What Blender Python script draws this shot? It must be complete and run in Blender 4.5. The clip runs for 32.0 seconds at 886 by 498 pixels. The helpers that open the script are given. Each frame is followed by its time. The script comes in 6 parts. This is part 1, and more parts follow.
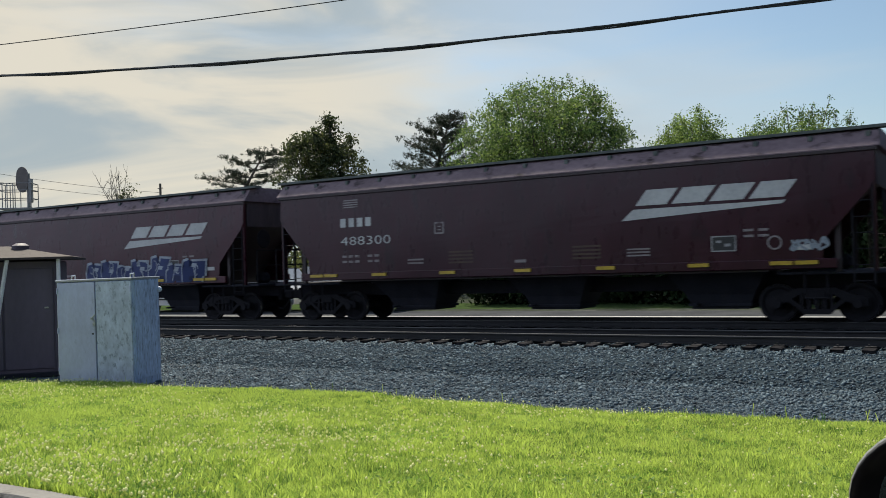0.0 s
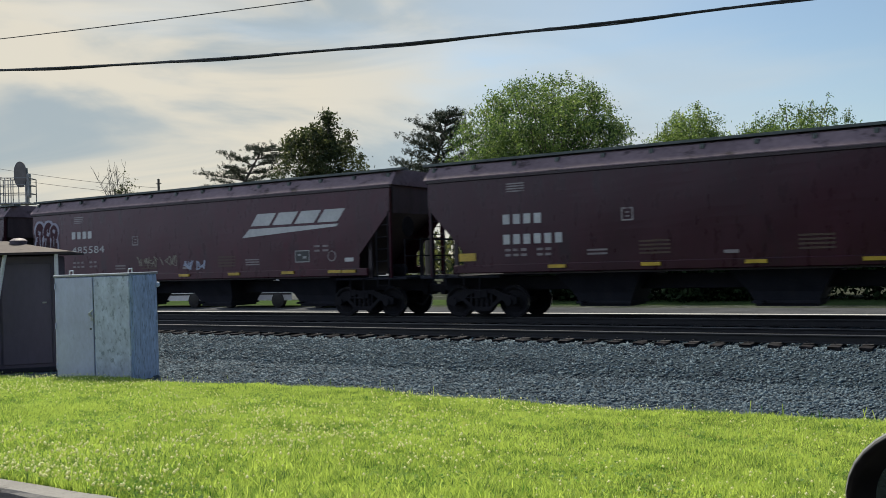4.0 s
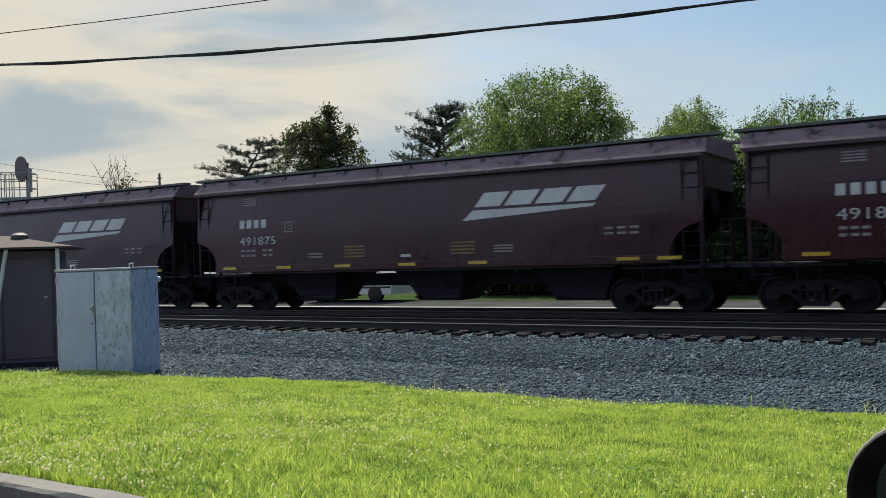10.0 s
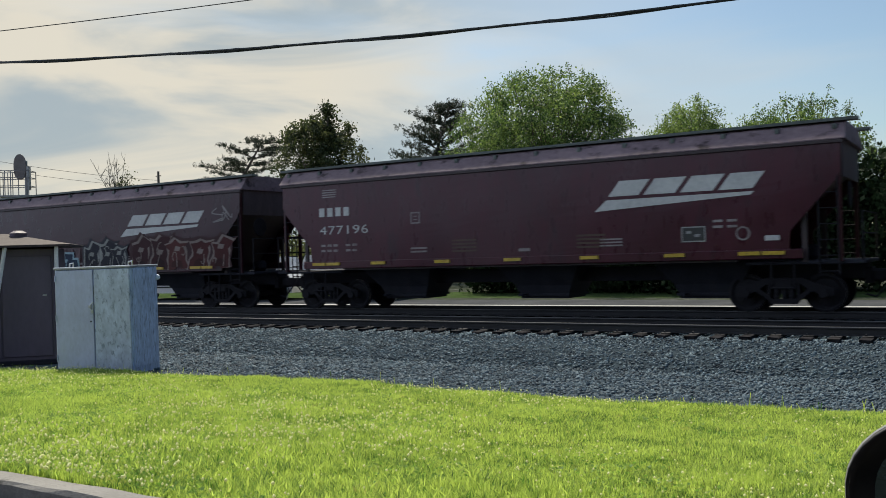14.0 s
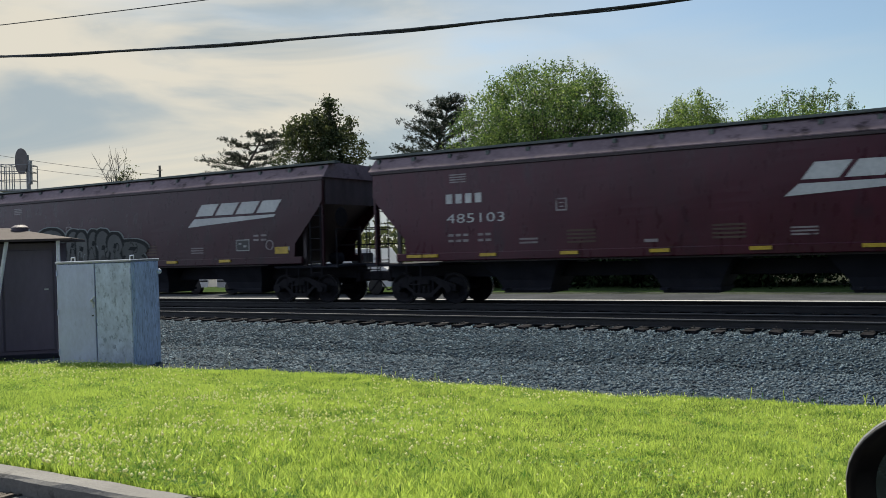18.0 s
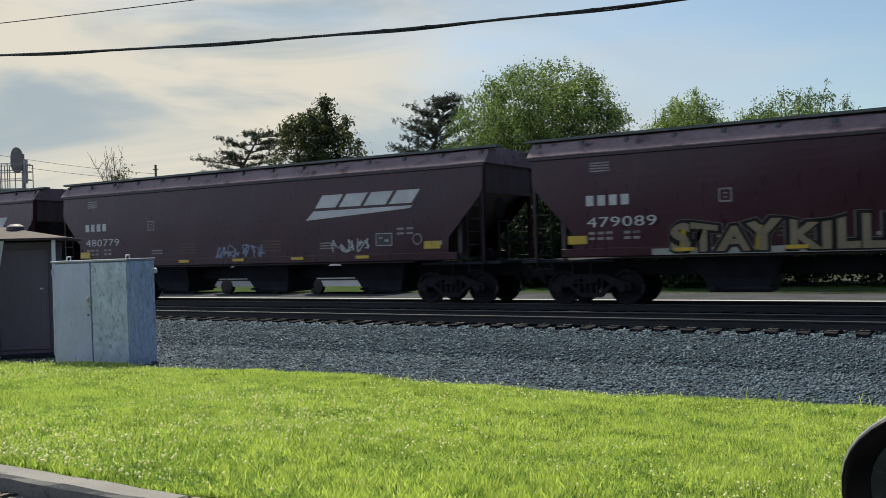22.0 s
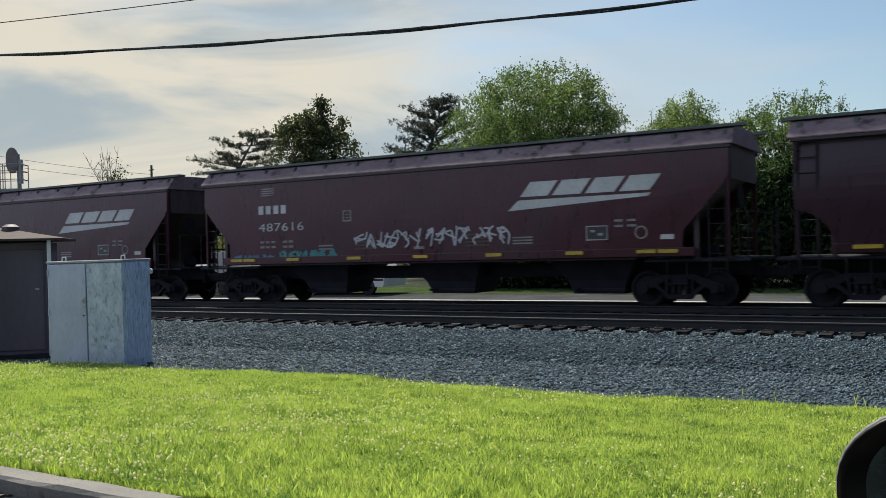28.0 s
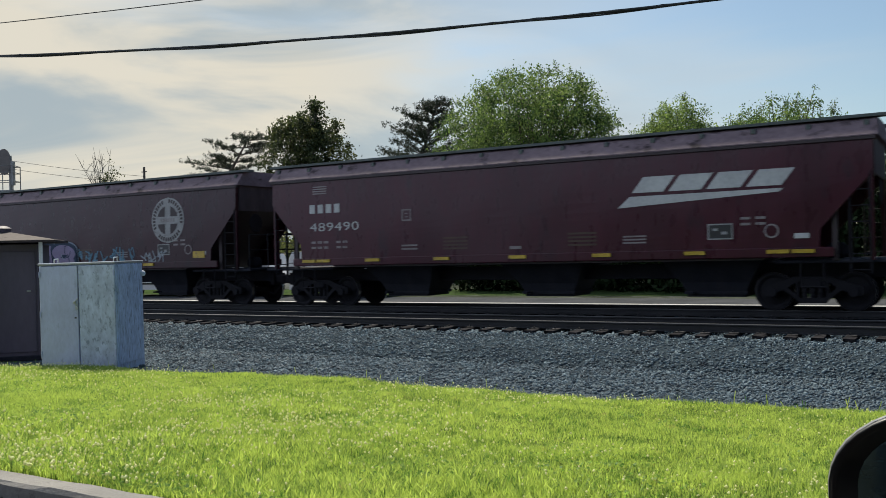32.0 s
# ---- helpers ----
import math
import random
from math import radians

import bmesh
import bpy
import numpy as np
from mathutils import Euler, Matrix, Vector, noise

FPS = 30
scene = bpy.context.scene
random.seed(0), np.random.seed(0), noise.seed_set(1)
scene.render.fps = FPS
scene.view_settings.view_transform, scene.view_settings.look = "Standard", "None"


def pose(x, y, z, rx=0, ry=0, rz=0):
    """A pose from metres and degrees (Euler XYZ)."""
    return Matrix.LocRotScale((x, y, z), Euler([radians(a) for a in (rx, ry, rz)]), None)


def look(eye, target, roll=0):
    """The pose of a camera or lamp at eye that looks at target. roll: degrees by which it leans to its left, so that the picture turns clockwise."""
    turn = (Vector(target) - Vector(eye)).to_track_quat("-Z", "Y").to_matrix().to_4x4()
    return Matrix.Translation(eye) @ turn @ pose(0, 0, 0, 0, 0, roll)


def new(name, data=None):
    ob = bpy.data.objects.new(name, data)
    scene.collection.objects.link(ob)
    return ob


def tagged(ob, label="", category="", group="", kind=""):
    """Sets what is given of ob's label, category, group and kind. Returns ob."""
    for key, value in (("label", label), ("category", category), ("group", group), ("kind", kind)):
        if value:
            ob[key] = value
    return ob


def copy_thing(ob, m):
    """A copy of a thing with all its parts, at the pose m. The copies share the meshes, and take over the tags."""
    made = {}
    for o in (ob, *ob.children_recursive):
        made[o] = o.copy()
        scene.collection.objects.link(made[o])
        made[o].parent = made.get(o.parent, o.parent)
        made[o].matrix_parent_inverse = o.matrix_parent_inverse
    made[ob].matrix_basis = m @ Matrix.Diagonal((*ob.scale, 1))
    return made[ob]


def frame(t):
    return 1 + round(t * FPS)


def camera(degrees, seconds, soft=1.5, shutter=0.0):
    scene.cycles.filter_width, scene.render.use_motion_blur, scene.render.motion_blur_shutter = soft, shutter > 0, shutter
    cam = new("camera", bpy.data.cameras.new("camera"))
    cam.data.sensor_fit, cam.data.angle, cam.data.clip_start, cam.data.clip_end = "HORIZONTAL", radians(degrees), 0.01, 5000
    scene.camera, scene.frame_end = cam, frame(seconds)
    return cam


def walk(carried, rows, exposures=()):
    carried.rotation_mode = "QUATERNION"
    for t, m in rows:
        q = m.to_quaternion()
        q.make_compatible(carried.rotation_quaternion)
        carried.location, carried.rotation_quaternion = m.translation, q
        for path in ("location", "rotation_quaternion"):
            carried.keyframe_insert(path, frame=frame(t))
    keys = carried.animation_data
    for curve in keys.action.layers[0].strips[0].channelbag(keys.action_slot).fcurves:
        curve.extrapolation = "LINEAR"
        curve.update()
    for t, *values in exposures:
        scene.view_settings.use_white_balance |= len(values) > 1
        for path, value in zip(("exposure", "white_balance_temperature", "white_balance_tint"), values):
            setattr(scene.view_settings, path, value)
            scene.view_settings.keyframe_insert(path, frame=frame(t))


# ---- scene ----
EYE = Vector((0.0, 0.0, 1.65))


def aim(turn, tilt, lean):
    """The camera's pose at its seat in the parked car, in degrees."""
    a, b = radians(turn), radians(tilt)
    way = Vector((math.sin(a) * math.cos(b), math.cos(a) * math.cos(b), math.sin(b)))
    return look(EYE, EYE + way, lean)


cam = camera(52.2, 32.0, soft=0.85, shutter=0.12)
PATH = [
    (0, aim(-31.450, 1.040, -1.882)),
    (0.5, aim(-31.437, 1.086, -1.885)),
    (1, aim(-31.426, 1.099, -1.872)),
    (1.5, aim(-31.424, 1.065, -1.848)),
    (2, aim(-31.424, 1.017, -1.824)),
    (2.5, aim(-31.423, 0.970, -1.780)),
    (3, aim(-31.398, 0.918, -1.738)),
    (3.5, aim(-31.355, 0.859, -1.666)),
    (5.5, aim(-31.339, 0.671, -1.806)),
    (6, aim(-31.356, 0.676, -1.838)),
    (6.5, aim(-31.377, 0.676, -1.854)),
    (7, aim(-31.398, 0.675, -1.863)),
    (7.5, aim(-31.422, 0.669, -1.857)),
    (8, aim(-31.444, 0.645, -1.808)),
    (8.5, aim(-31.446, 0.603, -1.763)),
    (9, aim(-31.440, 0.551, -1.753)),
    (9.5, aim(-31.435, 0.497, -1.736)),
    (10, aim(-31.421, 0.453, -1.721)),
    (10.5, aim(-31.421, 0.438, -1.713)),
    (11, aim(-31.424, 0.439, -1.723)),
    (11.5, aim(-31.428, 0.444, -1.738)),
    (12, aim(-31.390, 0.434, -1.740)),
    (12.5, aim(-31.353, 0.394, -1.743)),
    (13, aim(-31.333, 0.347, -1.752)),
    (13.5, aim(-31.333, 0.328, -1.749)),
    (14, aim(-31.363, 0.322, -1.723)),
    (14.5, aim(-31.389, 0.331, -1.711)),
    (16.5, aim(-31.416, 0.232, -1.704)),
    (17, aim(-31.450, 0.138, -1.697)),
    (17.5, aim(-31.464, 0.049, -1.690)),
    (18, aim(-31.461, -0.032, -1.693)),
    (18.5, aim(-31.419, -0.092, -1.713)),
    (19, aim(-31.374, -0.121, -1.670)),
    (19.5, aim(-31.346, -0.124, -1.644)),
    (20, aim(-31.313, -0.112, -1.636)),
    (20.5, aim(-31.306, -0.094, -1.616)),
    (21, aim(-31.284, -0.073, -1.616)),
    (21.5, aim(-31.249, -0.072, -1.636)),
    (22, aim(-31.223, -0.072, -1.653)),
    (22.5, aim(-31.227, -0.071, -1.656)),
    (23, aim(-31.257, -0.065, -1.653)),
    (23.5, aim(-31.269, -0.059, -1.652)),
    (24, aim(-31.256, -0.062, -1.654)),
    (24.5, aim(-31.204, -0.068, -1.649)),
    (25, aim(-31.149, -0.089, -1.656)),
    (25.5, aim(-31.104, -0.095, -1.651)),
    (27.5, aim(-31.016, -0.056, -1.586)),
    (28, aim(-30.972, -0.012, -1.567)),
    (28.5, aim(-30.919, 0.052, -1.527)),
    (29, aim(-30.902, 0.124, -1.503)),
    (29.5, aim(-30.881, 0.187, -1.487)),
    (30, aim(-30.846, 0.212, -1.486)),
    (30.5, aim(-30.781, 0.214, -1.479)),
    (31, aim(-30.683, 0.196, -1.472)),
    (31.5, aim(-30.598, 0.163, -1.471)),
    (32, aim(-30.538, 0.142, -1.458)),
]
walk(cam, PATH, exposures=((0.0, 0.35), (32.0, 0.35)))

# ---- light ----
SUN_AZ, SUN_EL = -51.0, 49.0
sun_way = Vector((math.sin(radians(SUN_AZ)) * math.cos(radians(SUN_EL)), math.cos(radians(SUN_AZ)) * math.cos(radians(SUN_EL)), math.sin(radians(SUN_EL))))
sun = new("sun", bpy.data.lights.new("sun", "SUN"))
sun.data.energy, sun.data.angle, sun.data.color = 5.3, radians(6.0), (1.0, 0.92, 0.76)
sun.matrix_world = look(sun_way * 200, (0, 0, 0))

world = bpy.data.worlds.new("sky")
scene.world = world
world.use_nodes = True
wn, wl = world.node_tree.nodes, world.node_tree.links
wn.clear()
sky = wn.new("ShaderNodeTexSky")
sky.sky_type, sky.sun_disc = "NISHITA", False
sky.sun_elevation, sky.sun_rotation = radians(SUN_EL), radians(SUN_AZ)
sky.air_density, sky.dust_density, sky.ozone_density = 1.0, 1.2, 1.4
way = wn.new("ShaderNodeTexCoord")
flat = wn.new("ShaderNodeMapping")
flat.inputs["Scale"].default_value = (1.0, 1.0, 4.6)
flat.inputs["Rotation"].default_value = (0.0, radians(9), 0.0)
wl.new(way.outputs["Generated"], flat.inputs["Vector"])


def cloud_noise(size, detail, twist):
    node = wn.new("ShaderNodeTexNoise")
    node.inputs["Scale"].default_value, node.inputs["Detail"].default_value, node.inputs["Roughness"].default_value = size, detail, 0.5
    node.inputs["Distortion"].default_value = twist
    wl.new(flat.outputs["Vector"], node.inputs["Vector"])
    return node


def ranged(source, low, high, to_low, to_high, soft_steps=False):
    node = wn.new("ShaderNodeMapRange")
    node.interpolation_type = "SMOOTHSTEP" if soft_steps else "LINEAR"
    for key, value in zip(("From Min", "From Max", "To Min", "To Max"), (low, high, to_low, to_high)):
        node.inputs[key].default_value = value
    wl.new(source, node.inputs["Value"])
    return node.outputs["Result"]


def summed(a, b):
    node = wn.new("ShaderNodeMath")
    wl.new(a, node.inputs[0])
    wl.new(b, node.inputs[1])
    return node.outputs[0]


def mixed(factor, a, b, how="MIX"):
    node = wn.new("ShaderNodeMix")
    node.data_type, node.blend_type = "RGBA", how
    for key, value in zip(("Factor", "A", "B"), (factor, a, b)):
        if isinstance(value, (tuple, float)):
            node.inputs[key].default_value = value
        else:
            wl.new(value, node.inputs[key])
    return node.outputs["Result"]


puffs, tones = cloud_noise(1.9, 7.0, 0.5), cloud_noise(2.6, 6.0, 0.7)
split = wn.new("ShaderNodeSeparateXYZ")
wl.new(way.outputs["Generated"], split.inputs["Vector"])
# thin cloud thickens towards the west, where the sun stands, and, added as fill, to the south-west
thick = summed(puffs.outputs["Fac"], ranged(split.outputs["X"], 0.0, -0.76, -0.27, 0.23))
south_west = summed(split.outputs["X"], split.outputs["Y"])
thick = summed(thick, ranged(south_west, -0.1, -0.9, 0.0, 0.42))
thick = summed(thick, ranged(split.outputs["Z"], 0.08, 0.42, 0.085, -0.065))
cover = ranged(thick, 0.27, 0.72, 0.0, 0.95, True)
blue = mixed(1.0, sky.outputs["Color"], (0.88, 0.96, 0.95, 1), "MULTIPLY")
cloud = mixed(ranged(tones.outputs["Fac"], 0.38, 0.60, 0.0, 1.0, True), (3.55, 4.15, 4.45, 1), (6.9, 6.4, 5.3, 1))
cloud = mixed(ranged(split.outputs["X"], -0.62, -0.30, 0.0, 0.9), cloud, (4.9, 5.7, 6.3, 1))
# unseen brighter cloud added behind the camera, to fill the faces turned from the sun
cloud = mixed(ranged(split.outputs["Y"], 0.1, -0.4, 0.0, 1.0), cloud, (8.6, 10.2, 12.6, 1))
sky_all = mixed(cover, blue, cloud)
back = wn.new("ShaderNodeBackground")
back.inputs["Strength"].default_value = 0.087
wl.new(sky_all, back.inputs["Color"])
wl.new(back.outputs["Background"], wn.new("ShaderNodeOutputWorld").inputs["Surface"])

# ---- materials ----


def material(name, light, dark, size=1.0, rough=0.7, metal=0.0, bump=0.0, stretch=(1, 1, 1), grain=9.0, vary=0.0, stain=None, stain_at=0.58, leaf=0.0, gloss=0.5):
    """A surface that wanders between two colours at two scales; size is that of its patches in metres."""
    m = bpy.data.materials.new(name)
    m.use_nodes = True
    n, l = m.node_tree.nodes, m.node_tree.links
    b = n["Principled BSDF"]
    at = n.new("ShaderNodeTexCoord")
    mp = n.new("ShaderNodeMapping")
    mp.inputs["Scale"].default_value = [s / size for s in stretch]
    l.new(at.outputs["Object"], mp.inputs["Vector"])
    big, fine = n.new("ShaderNodeTexNoise"), n.new("ShaderNodeTexNoise")
    big.inputs["Scale"].default_value, big.inputs["Detail"].default_value = 1.0, 4.0
    fine.inputs["Scale"].default_value, fine.inputs["Detail"].default_value = grain, 3.0
    for x in (big, fine):
        l.new(mp.outputs["Vector"], x.inputs["Vector"])
    add = n.new("ShaderNodeMath")
    add.operation = "MULTIPLY_ADD"
    add.inputs[1].default_value = 0.45
    l.new(fine.outputs["Fac"], add.inputs[0])
    half = n.new("ShaderNodeMath")
    half.operation = "MULTIPLY"
    half.inputs[1].default_value = 0.55
    l.new(big.outputs["Fac"], half.inputs[0])
    l.new(half.outputs[0], add.inputs[2])
    last = add
    if vary:
        info = n.new("ShaderNodeObjectInfo")
        isle = n.new("ShaderNodeNewGeometry")
        both = n.new("ShaderNodeMath")
        both.operation = "ADD"
        l.new(info.outputs["Random"], both.inputs[0])
        l.new(isle.outputs["Random Per Island"], both.inputs[1])
        shift = n.new("ShaderNodeMath")
        shift.operation = "MULTIPLY_ADD"
        shift.inputs[1].default_value = vary
        l.new(both.outputs[0], shift.inputs[0])
        less = n.new("ShaderNodeMath")
        less.operation = "SUBTRACT"
        less.inputs[1].default_value = vary
        l.new(add.outputs[0], less.inputs[0])
        l.new(less.outputs[0], shift.inputs[2])
        last = shift
    ramp = n.new("ShaderNodeValToRGB")
    ramp.color_ramp.elements[0].position, ramp.color_ramp.elements[0].color = 0.34, (*dark, 1)
    ramp.color_ramp.elements[1].position, ramp.color_ramp.elements[1].color = 0.66, (*light, 1)
    l.new(last.outputs[0], ramp.inputs["Fac"])
    colour = ramp.outputs["Color"]
    if stain:
        spots = n.new("ShaderNodeTexNoise")
        spots.inputs["Scale"].default_value, spots.inputs["Detail"].default_value, spots.inputs["Roughness"].default_value = 2.3, 7.0, 0.65
        l.new(mp.outputs["Vector"], spots.inputs["Vector"])
        edge = n.new("ShaderNodeMapRange")
        edge.inputs["From Min"].default_value, edge.inputs["From Max"].default_value = stain_at, stain_at + 0.1
        l.new(spots.outputs["Fac"], edge.inputs["Value"])
        mix = n.new("ShaderNodeMix")
        mix.data_type = "RGBA"
        l.new(edge.outputs["Result"], mix.inputs["Factor"])
        l.new(colour, mix.inputs["A"])
        mix.inputs["B"].default_value = (*stain, 1)
        colour = mix.outputs["Result"]
    l.new(colour, b.inputs["Base Color"])
    b.inputs["Metallic"].default_value = metal
    b.inputs["Specular IOR Level"].default_value = gloss
    wear = n.new("ShaderNodeMapRange")
    wear.inputs["To Min"].default_value, wear.inputs["To Max"].default_value = max(rough - 0.12, 0.03), min(rough + 0.12, 1)
    l.new(fine.outputs["Fac"], wear.inputs["Value"])
    l.new(wear.outputs["Result"], b.inputs["Roughness"])
    if bump:
        bp = n.new("ShaderNodeBump")
        bp.inputs["Strength"].default_value, bp.inputs["Distance"].default_value = min(bump, 1.0), 0.02 * max(bump, 1)
        l.new(add.outputs[0], bp.inputs["Height"])
        l.new(bp.outputs["Normal"], b.inputs["Normal"])
    if leaf:
        tr = n.new("ShaderNodeBsdfTranslucent")
        l.new(colour, tr.inputs["Color"])
        mx = n.new("ShaderNodeMixShader")
        mx.inputs["Fac"].default_value = leaf
        l.new(b.outputs["BSDF"], mx.inputs[1])
        l.new(tr.outputs["BSDF"], mx.inputs[2])
        l.new(mx.outputs["Shader"], n["Material Output"].inputs["Surface"])
    return m


